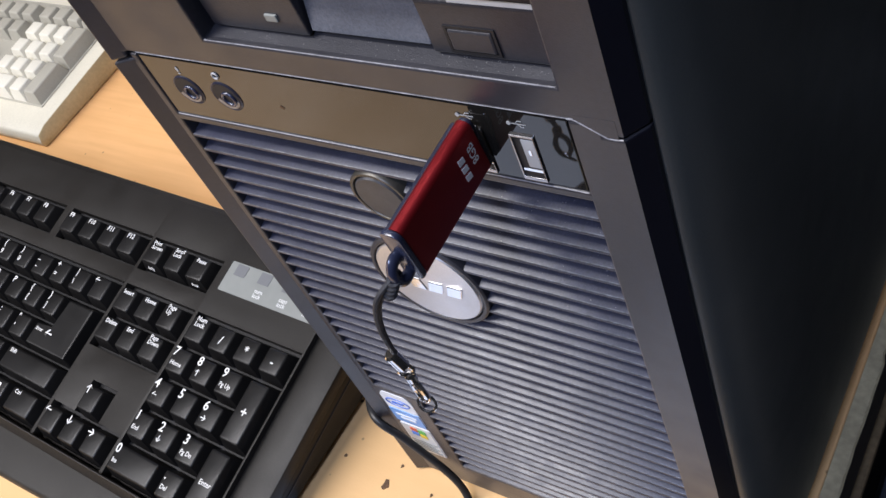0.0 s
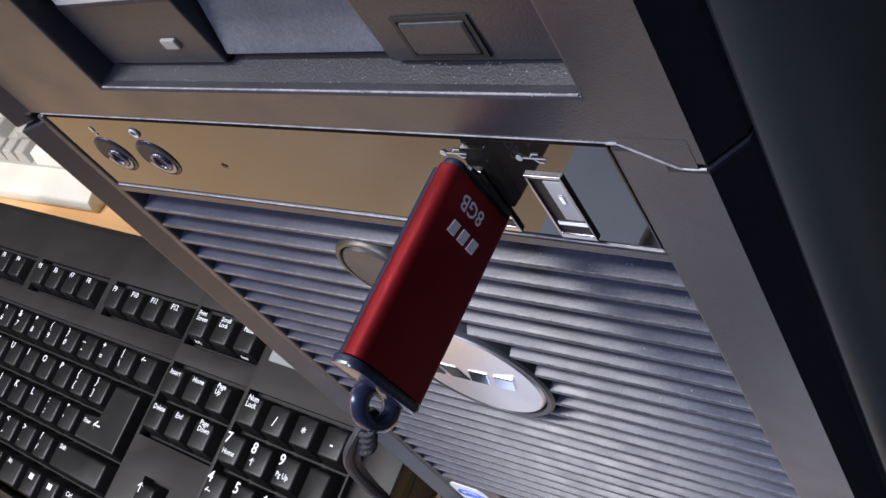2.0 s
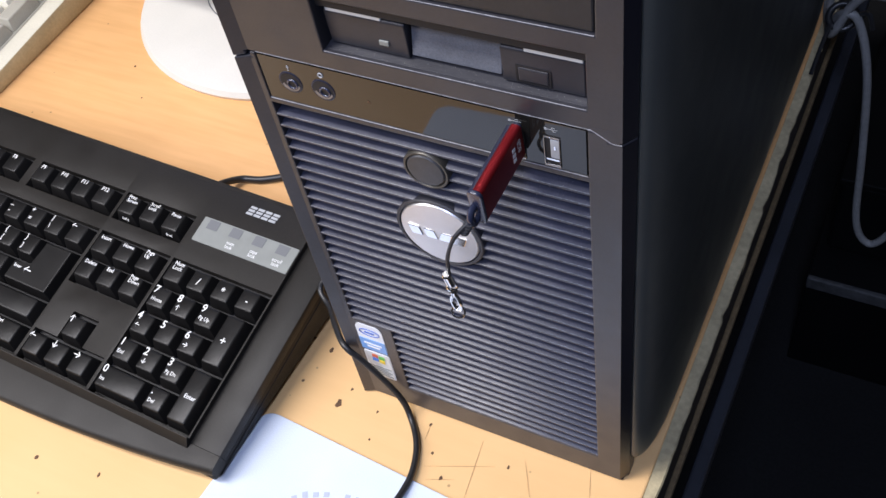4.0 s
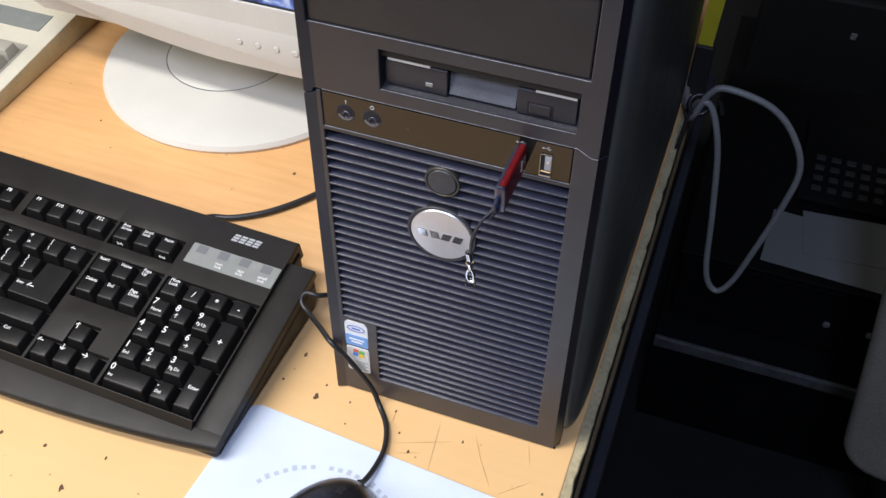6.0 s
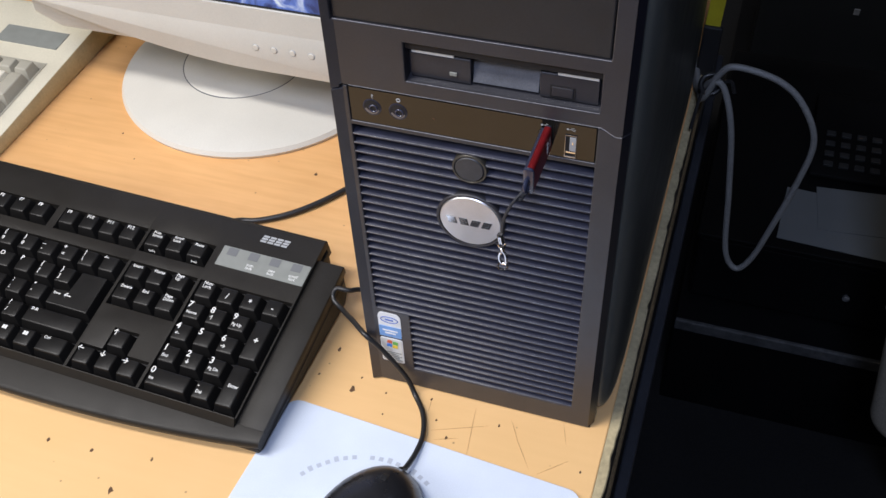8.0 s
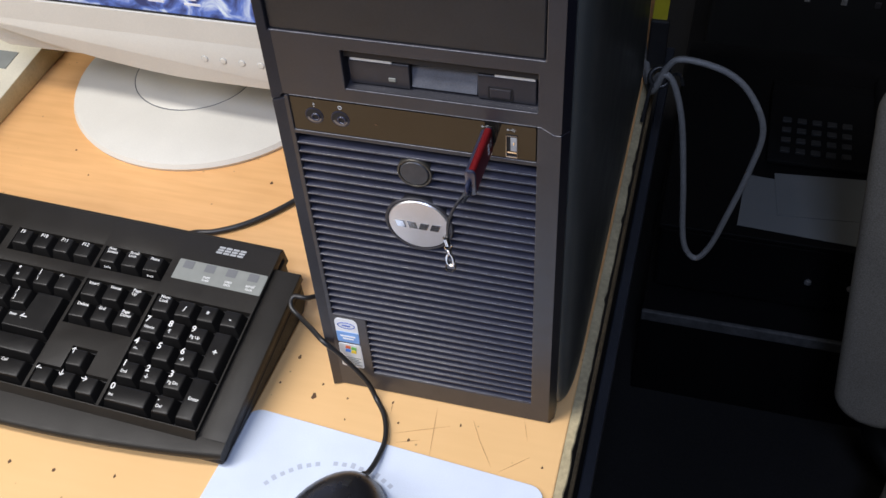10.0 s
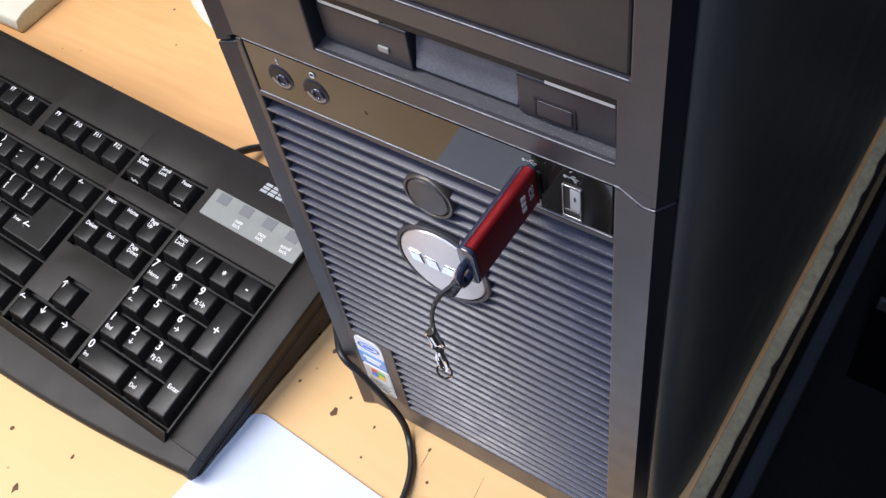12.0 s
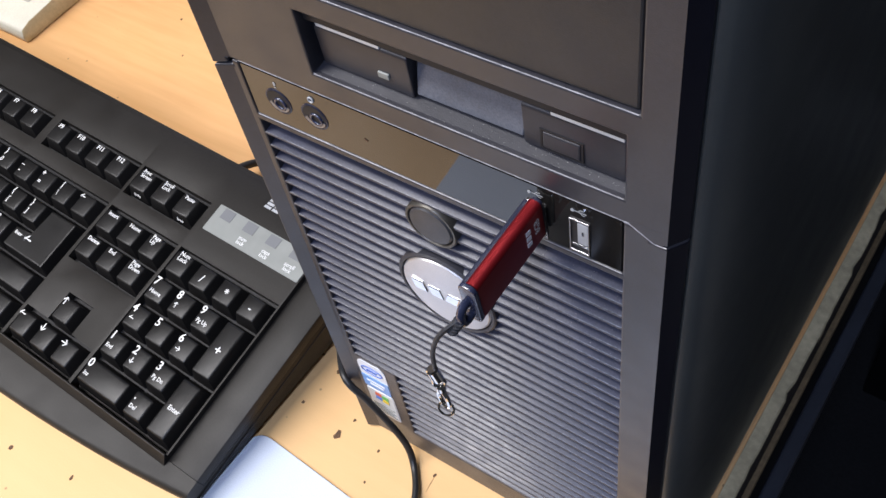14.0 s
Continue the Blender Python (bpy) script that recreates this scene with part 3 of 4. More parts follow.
    for i, (w, z) in enumerate(((0.0060, 0.0712), (0.0110, 0.0598), (0.0080, 0.0570))):
        part("print_bar", box(0.0219 - w / 2, 0.0219 + w / 2, -0.0008, -0.0002, z - (0.0004 if i == 0 else 0.0007), z + (0.0004 if i == 0 else 0.0007)), INKBLUE if i == 0 else STICKWHITE, blue)
    lic = part("licence_sticker", prism(round_rect(0.0136, 0.0302, 0.0245, 0.0508, 0.0016), "y", -0.0003, 0.0001), STICKWHITE, tower, "pale sticker with a four-colour flag")
    part("sticker_field", prism(round_rect(0.0141, 0.0297, 0.0250, 0.0503, 0.0013), "y", -0.0005, -0.0002), STICKGREY, lic)
    for m, dx, dz in ((PR, -0.0034, 0.0022), (PG, 0.0008, 0.0014), (PB, -0.0038, -0.0016), (PY, 0.0004, -0.0024)):
        q = [(0.0219 + dx + u + 0.0004 * v / 0.003, 0.0434 + dz + v + w) for u, v, w in ((0, 0, 0), (0.0019, 0, 0.0003), (0.0037, 0, -0.0002), (0.0037, 0.0031, -0.0002), (0.0019, 0.0031, 0.0003), (0, 0.0031, 0))]
        part("flag_pane", prism(q, "y", -0.0008, -0.0004), m, lic)
    for k in range(5):
        part("print_bar", box(0.0150, 0.0288 - 0.002 * (k % 2), -0.0007, -0.0003, 0.0352 - k * 0.0020, 0.0359 - k * 0.0020), LEDPLATE, lic)
    # upper bezel with the drive openings
    xs = [0.0045, 0.0075, 0.0092, 0.0105, 0.0480, 0.1523, 0.1558, 0.1606, 0.1650, 0.1686]
    zs = [SEAM - 0.0028, SEAM - 0.0012, SEAM + 0.0008, 0.2768, 0.3014, 0.3094, 0.3532, 0.3557, 0.3997, 0.4142]
    up = plate(xs, zs, lambda x, z: (z < SEAM + 0.0008 and 0.0092 < x < 0.1606) or (z < SEAM - 0.0012 and x < 0.0105) or (0.0480 < x < 0.1523 and 0.2768 < z < 0.3014) or (0.0092 < x < 0.1558 and (0.3094 < z < 0.3532 or 0.3557 < z < 0.3997)), 0.0125, bezel_front, 0.0006)
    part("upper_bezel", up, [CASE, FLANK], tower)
    for z0, z1 in ((0.3098, 0.3528), (0.3561, 0.3993)):
        part("drive_bay_cover", box(0.0096, 0.1551, 0.0012, 0.012, z0, z1, 0.0008), BAY, tower, "blank charcoal drive cover")
    # slanting corner of the seam
    part("seam_tab", prism([(0.1540, SEAM + 0.0022), (0.1540, SEAM + 0.0006), (0.1608, SEAM - 0.0032), (0.1638, SEAM - 0.0032), (0.1638, SEAM + 0.0022)], "y", -0.00005, 0.002), CASE, tower)
    # thin pale tubes: worn edges, and edge highlights given as colour
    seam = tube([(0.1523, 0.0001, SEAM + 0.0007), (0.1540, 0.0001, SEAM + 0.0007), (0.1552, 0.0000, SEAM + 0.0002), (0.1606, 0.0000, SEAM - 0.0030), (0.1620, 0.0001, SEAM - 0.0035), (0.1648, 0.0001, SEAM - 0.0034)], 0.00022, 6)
    part("rubbed_lit_edge", seam, RUBBEDLIT, tower, "pale rubbed edge of the seam with painted highlight", True)
    part("rubbed_lit_edge", tube([(0.0140, 0.0001, SEAM + 0.0009), (0.08, 0.0001, SEAM + 0.0009), (0.1523, 0.0001, SEAM + 0.0008)], 0.00013, 6), RUBBEDLIT, tower, "pale rubbed edge of the seam with painted highlight", True)
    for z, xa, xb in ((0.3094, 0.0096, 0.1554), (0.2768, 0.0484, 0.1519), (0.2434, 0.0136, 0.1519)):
        part("rubbed_lit_edge", tube([(xa, 0.0003, z), ((xa + xb) / 2, 0.0003, z), (xb, 0.0003, z)], 0.00016, 6), RUBBEDLIT, tower, "pale rubbed edge of the bezel with painted highlight", True)
    # floppy drive
    drive = part("floppy_drive", box(0.0478, 0.1525, 0.0085, 0.020, 0.2745, 0.3010), FLOPPY, tower, "black floppy drive with grey flap")
    drive.location = (0, 0, 0.0014)
    part("drive_block", prism([(0.0044, 0.2772), (0.0040, 0.2918), (0.0045, 0.2926), (0.0090, 0.2926), (0.0090, 0.2772)], "x", 0.0500, 0.0832, 0.0004), FLOPPY, drive)
    part("drive_block", prism([(0.0044, 0.2772), (0.0040, 0.2918), (0.0045, 0.2926), (0.0090, 0.2926), (0.0090, 0.2772)], "x", 0.1200, 0.1505, 0.0004), FLOPPY, drive)
    # pale grey lips paint the light falling on the drive's top edges
    part("lit_slot_lip", box(0.0510, 0.0740, 0.0040, 0.0078, 0.2922, 0.2938, 0.0002), STICKGREY, drive)
    part("lit_slot_lip", box(0.1290, 0.1500, 0.0040, 0.0078, 0.2922, 0.2938, 0.0002), STICKGREY, drive)
    part("disk_flap", prism([(0.0050, 0.2785), (0.0082, 0.2920), (0.0088, 0.2920), (0.0088, 0.2785)], "x", 0.0840, 0.1193, 0.0004), FLAP, drive, "grey textured disk flap")
    part("eject_button", box(0.1262, 0.1376, 0.0036, 0.0060, 0.2790, 0.2850, 0.0006), FLOPPY, drive, "black eject button")
    part("button_gap", plate([0.1254, 0.1261, 0.1377, 0.1384], [0.2783, 0.2789, 0.2851, 0.2858], lambda x, z: 0.1261 < x < 0.1377 and 0.2789 < z < 0.2851, 0.0045, lambda x: 0.0039, 0), DARK, drive)
    part("drive_lamp", box(0.0716, 0.0756, 0.0036, 0.0050, 0.2812, 0.2834, 0.0003), LEDPLATE, drive, "small clear indicator lamp")
    part("slot_top", box(0.0480, 0.1523, 0.0030, 0.0090, 0.2945, 0.2998, 0.0003), DARK, drive)
    part("sill", prism([(0.0008, 0.2751), (0.0084, 0.2771), (0.0084, 0.2746), (0.0008, 0.2746)], "x", 0.0484, 0.1519), FLOPPY, drive, "sloping dusty sill")
    # dust caught on the ledges and the ribs
    rnd = random.Random(11)
    dust = bmesh.new()
    for k in range(420):
        s = rnd.uniform(0.00003, 0.00008) * (2.0 if rnd.random() < 0.06 else 1)
        kind = rnd.random()
        x = 0.1519 - 0.100 * rnd.random() ** 1.8
        if kind < 0.45:
            y = 0.0010 + 0.0070 * rnd.random()
            z = 0.2765 + (y - 0.0008) * 0.263
        elif kind < 0.60:
            y, z = rnd.uniform(0.0000, 0.0006), 0.2768
        elif kind < 0.72:
            y, z = 0.0001, SEAM + 0.0009 + rnd.uniform(0, 0.0004)
        else:
            k2 = int(9 * rnd.random() ** 1.5)
            y = rnd.uniform(0.0006, 0.0045)
            z = TOP_SLOT - k2 * PITCH - PITCH * 0.5 - 0.0008 + 0.0010 + (y - 0.0002) * 0.203
            x = 0.1515 - 0.050 * rnd.random() ** 1.4
        joined(dust, box(x - s, x + s * rnd.uniform(0.5, 1.6), y - s, y + s, z - s * 0.3, z + s))
    tagged(part("dust", dust, DUST, tower, "pale dust specks"), kind="stuff")
    # body and its side cover, behind a dark gap
    part("chassis", box(0.0065, 0.1640, 0.0126, 0.4280, 0.0030, 0.4100, 0.002), DARK, tower)
    part("top_cover", box(0.0058, 0.1640, 0.0265, 0.4300, 0.4105, 0.4140, 0.0012), SIDE, tower)
    side = bmesh.new()
    rings = []
    for d, x in ((0.0060, 0.1672), (0.0004, 0.1686), (0.0, 0.1692), (0.0003, 0.1702), (0.0010, 0.1714), (0.0022, 0.1726), (0.0042, 0.1738), (0.0072, 0.1752), (0.0115, 0.1764), (0.0175, 0.1775), (0.026, 0.1783), (0.036, 0.1789), (0.050, 0.1792)):
        rings.append([side.verts.new((x, py, pz)) for py, pz in round_rect(0.0064 + d, 0.4290 - d, 0.0058 + 0.35 * d, 0.4120 - 0.35 * d, 0.020, 8)])
    for ra, rb in zip(rings, rings[1:]):
        for k in range(len(ra)):
            side.faces.new((ra[k], ra[(k + 1) % len(ra)], rb[(k + 1) % len(ra)], rb[k]))
    side.faces.new(rings[-1])
    side.faces.new(rings[0][::-1])
    bmesh.ops.recalc_face_normals(side, faces=side.faces)
    part("side_cover", side, SIDE, tower, "satin black steel side cover", True)
    part("side_cover", box(0.0046, 0.0080, 0.0250, 0.4290, 0.0040, 0.4120, 0.0012), SIDE, tower, "satin black steel side cover")
    rim = prism(round_rect(0.0128, 0.4270, 0.0, 0.4110, 0.018, 8), "x", 0.1645, 0.1708)
    part("corner_trim", rim, DARK, tower, "black recessed rim of the side cover", True)
    return tower


build_tower()


# ---- the USB stick and its strap ----
# the stick sags a little in its socket
SAG = Matrix.Translation((0.1267, 0, 0.2570)) @ pose(0, 0, 0, 4.5, 0, -2.2) @ Matrix.Translation((-0.1262, 0, -0.2570))


def build_stick():
    stick = thing("usb_stick", "red metal usb stick with black ends plugged into tower", "usb stick", m=SAG)
    x0, x1, z0, z1 = 0.1244, 0.1285, 0.2492, 0.2662
    part("core", prism(round_rect(0.1228, x1 - 0.0008, z0 + 0.0012, 0.2650, 0.0010, 3), "y", -0.0342, -0.0028), NAVY, stick, "black plastic core", True)
    sleeve = prism(round_rect(x0, x1, z0, z1, 0.0016, 6), "y", -0.0336, -0.0026)
    body = part("sleeve", sleeve, RED, stick, "red anodised metal sleeve", True)
    part("end_cap", prism(round_rect(0.1230, x1 + 0.0002, z0 - 0.0003, z1 + 0.0003, 0.0022, 5), "y", -0.0354, -0.0337, 0.0005), LUSTRE, stick, "dark blue-black end cap", True)
    part("neck", prism(round_rect(x0 + 0.0004, x1 - 0.0002, z0 + 0.0004, z1 - 0.0002, 0.0014, 4), "y", -0.0028, -0.0014, 0.0003), NAVY, stick, "black collar", True)
    part("plug", box(0.1238, 0.1283, -0.0030, -0.0006, 0.2500, 0.2628, 0.0002), STEEL, stick, "steel plug")
    part("eyelet", torus(0.0027, 0.0013, Matrix.Translation((0.1252, -0.0368, 0.2552)) @ pose(0, 0, 0, 0, 90, 0) @ pose(0, 0, 0, 0, 0, 90), 28, 10, 1.35), LUSTRE, stick, "dark plastic eyelet", True)
    # printing on the broad side reads upwards, tops of the letters to the free end
    turn = Matrix(((0, 0, 1, x1 + 0.00012), (0, -1, 0, 0), (1, 0, 0, 0), (0, 0, 0, 1)))
    words_on("capacity_print", "8GB", 0.0034, SILVERINK, body, Matrix(((0, 0, 1, x1 + 0.00012), (0, -1, 0, -0.0058), (1, 0, 0, 0.2590), (0, 0, 0, 1))))
    sign = bmesh.new()
    for poly in ([(0.0002, 0), (0.0024, 0), (0.0030, 0.0026), (0.0008, 0.0026)], [(0.0036, 0), (0.0058, 0), (0.0064, 0.0026), (0.0042, 0.0026)], [(0.0070, 0), (0.0092, 0), (0.0098, 0.0026), (0.0076, 0.0026)]):
        joined(sign, prism(poly, "z", -0.0001, 0.0001))
    moved(sign, Matrix.Translation((0, -0.0090, 0.2542)) @ turn @ Matrix.Scale(0.80, 4))
    part("printed_mark", sign, SILVERINK, body, "plain white printed shapes")
    return stick


def build_strap():
    strap = thing("wrist_strap", "short black cord loop with silver clasp hanging from stick", "strap", m=Matrix.Translation((-0.0008, 0.0006, -0.0006)))
    a, b = (0.1236, -0.0420, 0.2535), (0.1143, -0.0440, 0.2225)
    part("cord", tube([(0.1252, -0.0375, 0.2525), (0.1238, -0.0410, 0.2520), (0.1200, -0.0444, 0.2470), (0.1160, -0.0447, 0.2350), b], 0.00072, 8), CORD, strap, "black woven cord", True)
    part("cord", tube([(0.1256, -0.0390, 0.2520), (0.1232, -0.0415, 0.2505), (0.1188, -0.0432, 0.2440), (0.1150, -0.0436, 0.2330), b], 0.00072, 8), CORD, strap, "black woven cord", True)
    for k in range(4):
        part("knot_turn", torus(0.0012, 0.0006, Matrix.Translation((0.1246 - 0.0005 * k, -0.0402 - 0.0005 * k, 0.2520 - 0.0011 * k)) @ pose(0, 0, 0, 15, 25, 0), 16, 6), CORD, strap, "", True)
    part("crimp", lathe([(0.0015, 0), (0.0019, 0.0005), (0.0019, 0.0062), (0.0014, 0.0068)], 16, Matrix.Translation((0.1145, -0.0440, 0.2165)) @ pose(0, 0, 0, 6, -8, 0)), CHROME, strap, "silver crimp", True)
    part("swivel", torus(0.0018, 0.0006, Matrix.Translation((0.1146, -0.0441, 0.2148)) @ pose(0, 0, 0, 80, 20, 30), 18, 8), CHROME, strap, "silver swivel ring", True)
    part("swivel_barrel", lathe([(0.0008, 0), (0.0015, 0.0006), (0.0015, 0.0026), (0.0008, 0.0034)], 14, Matrix.Translation((0.1149, -0.0441, 0.2100))), CHROME, strap, "", True)
    hook = tube([(0.1149, -0.0441, 0.2105), (0.1168, -0.0447, 0.2080), (0.1172, -0.0449, 0.2040), (0.1156, -0.0445, 0.2010), (0.1136, -0.0440, 0.2022), (0.1130, -0.0438, 0.2060), (0.1140, -0.0440, 0.2092)], 0.00085, 8)
    claw = part("lobster_clasp", hook, CHROME, strap, "silver lobster clasp", True)
    part("lever", box(0.1128, 0.1138, -0.0446, -0.0432, 0.2050, 0.2085, 0.0003), CHROME, claw)
    part("split_ring", torus(0.0026, 0.0004, Matrix.Translation((0.1154, -0.0448, 0.1996)) @ pose(0, 0, 0, 60, 25, 0), 22, 6), CHROME, strap, "", True)
    return strap


build_stick()
build_strap()

# ---- the black keyboard ----
U = 0.01905
SLOPE = 9.37
NUM0 = -0.1335
NAV0 = NUM0 - 3 * U - 0.0048
MAIN_R = NAV0 - U / 2 - 0.0048
MAIN_L = MAIN_R - 15 * U
ROWS_V = [-0.0079 + U * k for k in range(5)]
ROW_F = ROWS_V[4] + 0.0315
SL = Matrix.Translation((0, -0.0587, 0.0313)) @ pose(0, 0, 0, SLOPE)


def key_mesh(name, w, h, mat, height=0.0100, bm=None):
    """A tapered keycap w by h units, its top a little dished and leaning to the back."""
    bw, bh = w * U - 0.0011, h * U - 0.0011
    tw, th = bw - 0.0052, bh - 0.0050
    b = bmesh.new()
    low = [b.verts.new((sx * bw / 2, sy * bh / 2, 0)) for sx, sy in ((-1, -1), (1, -1), (1, 1), (-1, 1))]
    top = [b.verts.new((sx * tw / 2, sy * th / 2 + 0.0005, height)) for sx, sy in ((-1, -1), (1, -1), (1, 1), (-1, 1))]
    for i in range(4):
        b.faces.new((low[i], low[(i + 1) % 4], top[(i + 1) % 4], top[i]))
    b.faces.new(top)
    b.faces.new(low[::-1])
    edges = [e for e in b.edges if any(v in top for v in e.verts)]
    bmesh.ops.bevel(b, geom=edges, offset=0.0012, segments=2, profile=0.6, affect="EDGES", clamp_overlap=True)
    me = bpy.data.meshes.new(name)
    b.to_mesh(me)
    b.free()
    me.materials.append(mat)
    me.shade_smooth()
    me.set_sharp_from_angle(angle=radians(50))
    return me


def enter_mesh(mat):
    """The tall L-shaped key: 1.5 units above, 2.25 below, right edges in line; origin at the right edge, middle of the two rows."""
    g, t = 0.00055, 0.0026
    a, c = -1.5 * U, -2.25 * U
    low = [(c + g, -U + g), (-g, -U + g), (-g, U - g), (a + g, U - g), (a + g, -g), (c + g, -g)]
    top = [(c + g + t, -U + g + t), (-g - t, -U + g + t), (-g - t, U - g - t), (a + g + t, U - g - t), (a + g + t, -g - t), (c + g + t, -g - t)]
    b = bmesh.new()
    lo = [b.verts.new((*p, 0)) for p in low]
    hi = [b.verts.new((*p, 0.0100)) for p in top]
    for i in range(6):
        b.faces.new((lo[i], lo[(i + 1) % 6], hi[(i + 1) % 6], hi[i]))
    b.faces.new(hi)
    b.faces.new(lo[::-1])
    bmesh.ops.bevel(b, geom=[e for e in b.edges if any(v in hi for v in e.verts)], offset=0.0009, segments=2, profile=0.6, affect="EDGES", clamp_overlap=True)
    me = bpy.data.meshes.new("key")
    b.to_mesh(me)
    b.free()
    me.materials.append(mat)
    return me


def build_keyboard():
    kb = thing("keyboard", "black full-size computer keyboard with white key legends", "keyboard", m=pose(-0.100, -0.020, 0, 0, 0, -2.2) @ Matrix.Translation((0.100, 0.020, 0)))
    left, right = MAIN_L - 0.022, -0.0645
    # lower case, with a frame of low rails round the raised key block
    part("lower_case", prism([(-0.0872, 0.0100), (0.0790, 0.0375), (0.0805, 0.0100), (0.0750, 0.0050), (-0.0830, 0.0040), (-0.0872, 0.0060)], "x", left, right + 0.0005, 0.0010, 2), KBCASE, kb, "", True)
    part("lower_side", prism([(-0.0872, 0.0096), (0.0630, 0.0344), (0.0640, 0.0120), (0.0580, 0.0050), (-0.0830, 0.0040), (-0.0872, 0.0060)], "x", right + 0.0006, -0.0440, 0.0010, 2), KBCASE, kb, "", True)
    rail = [(-0.0204, -0.0086), (0.1220, -0.0086), (0.1226, -0.0092), (0.1226, -0.0165), (-0.0204, -0.0165)]
    part("side_rail", moved(prism(rail, "x", right - 0.0005, -0.0430, 0.0004, 2), SL), KBCASE, kb, "", True)
    part("side_rail", moved(prism(rail, "x", left - 0.021, left + 0.0005, 0.0004, 2), SL), KBCASE, kb, "", True)
    # front apron, its edge bowed forward in the middle
    apron, rings, mid = bmesh.new(), [], (left - 0.021 - 0.0430) / 2
    for k in range(41):
        x = left - 0.021 + (-0.0430 - left + 0.021) * k / 40
        vf = -0.0312 - 0.0165 * (1 - abs((x - mid) / (mid + 0.0430)) ** 2.5)
        rings.append([apron.verts.new((x, v, w)) for v, w in ((-0.0205, -0.0086), (vf + 0.0040, -0.0088), (vf + 0.0020, -0.0094), (vf + 0.0006, -0.0108), (vf, -0.0130), (vf + 0.0006, -0.0150), (vf + 0.0016, -0.0185), (-0.0205, -0.0185))])
    for a, b in zip(rings, rings[1:]):
        for k in range(8):
            apron.faces.new((a[k], a[(k + 1) % 8], b[(k + 1) % 8], b[k]))
    apron.faces.new(rings[0][::-1])
    apron.faces.new(rings[-1])
    bmesh.ops.recalc_face_normals(apron, faces=apron.faces)
    part("front_apron", moved(apron, SL), KBCASE, kb, "", True)
    for w in (-0.0172, -0.0225):
        part("side_groove", moved(box(-0.0446, -0.0436, -0.028, 0.118, w, w + 0.0008), SL), DARK, kb)
    for fx in (left + 0.03, -0.09):
        part("rubber_foot", box(fx, fx + 0.03, -0.080, -0.068, 0.0, 0.0046, 0.0008), CABLE, kb)
        part("folding_foot", box(fx, fx + 0.03, 0.060, 0.068, 0.0, 0.0110, 0.0008), KBCASE, kb)
    # deck, a sheet in the sloping plane with a well for every block of keys
    e = 0.0012
    f_groups = [(MAIN_L, MAIN_L + U)] + [(MAIN_L + (2 + 4.5 * k) * U, MAIN_L + (6 + 4.5 * k) * U) for k in range(3)] + [(NAV0 - U / 2, NAV0 + 2.5 * U)]
    wells = [(a - e, b + e, ROW_F - U / 2 - e, ROW_F + U / 2 + e) for a, b in f_groups]
    wells.append((MAIN_L - e, MAIN_R + e, ROWS_V[0] - U / 2 - e, ROWS_V[4] + U / 2 + e))
    wells.append((NAV0 - U / 2 - e, NAV0 + 2.5 * U + e, ROWS_V[3] - U / 2 - e, ROWS_V[4] + U / 2 + e))
    wells.append((NAV0 - U / 2 - e, NAV0 + 2.5 * U + e, ROWS_V[0] - U / 2 - e, ROWS_V[0] + U / 2 + e))
    wells.append((NAV0 + U / 2 - e, NAV0 + 1.5 * U + e, ROWS_V[0] + U / 2 + e, ROWS_V[1] + U / 2 + e))
    wells.append((NUM0 - U / 2 - e, NUM0 + 3.5 * U + e, ROWS_V[0] - U / 2 - e, ROWS_V[4] + U / 2 + e))
    v0, v1 = -0.0190, 0.1365
    xs = sorted({round(x, 5) for w in wells for x in w[:2]} | {left, right})
    vs = sorted({round(v, 5) for w in wells for v in w[2:]} | {v0, v1})
    deck = plate(xs, vs, lambda x, v: any(a < x < b and c < v < d for a, b, c, d in wells), 0.0075, lambda x: 0.0, 0.0007)
    moved(deck, SL @ Matrix.Translation((0, 0, -0.0050)) @ pose(0, 0, 0, -90))
    part("deck", deck, KBCASE, kb, "", True)
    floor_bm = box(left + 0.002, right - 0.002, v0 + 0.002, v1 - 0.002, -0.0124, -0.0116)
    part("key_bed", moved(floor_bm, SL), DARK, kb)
    rear = prism([(v1 - 0.0005, -0.0054), (v1 + 0.0040, -0.0075), (v1 + 0.0045, -0.0240), (v1 - 0.0005, -0.0240)], "x", left, right, 0.0008)
    part("rear_case", moved(rear, SL), KBCASE, kb)
    part("front_lip", moved(prism([(-0.0240, -0.0086), (-0.0196, -0.0026), (-0.0188, -0.0026), (-0.0188, -0.0124), (-0.0240, -0.0124)], "x", left, right, 0.0004), SL), KBCASE, kb)
    # indicator plate, its four windows and print
    plate_bm = moved(prism(round_rect(-0.1402, -0.0652, 0.0944, 0.1126, 0.0008), "z", -0.0050, -0.0044), SL)
    led = part("indicator_plate", plate_bm, LEDPLATE, kb, "grey indicator plate with four windows")
    for k, name in enumerate(("", "num\nlock", "caps\nlock", "scroll\nlock")):
        cx = -0.1310 + 0.0184 * k
        part("indicator_window", moved(box(cx - 0.0042, cx + 0.0042, 0.1050, 0.1118, -0.0045, -0.0042), SL), LEDDARK, led)
        if name:
            words_on("indicator_print", name, 0.0034, INK, led, SL @ Matrix.Translation((cx + 0.0005, 0.0992, -0.0042)))
    # maker's mark as plain strokes
    logo = bmesh.new()
    for k in range(4):
        cx = -0.1150 + 0.0060 * k
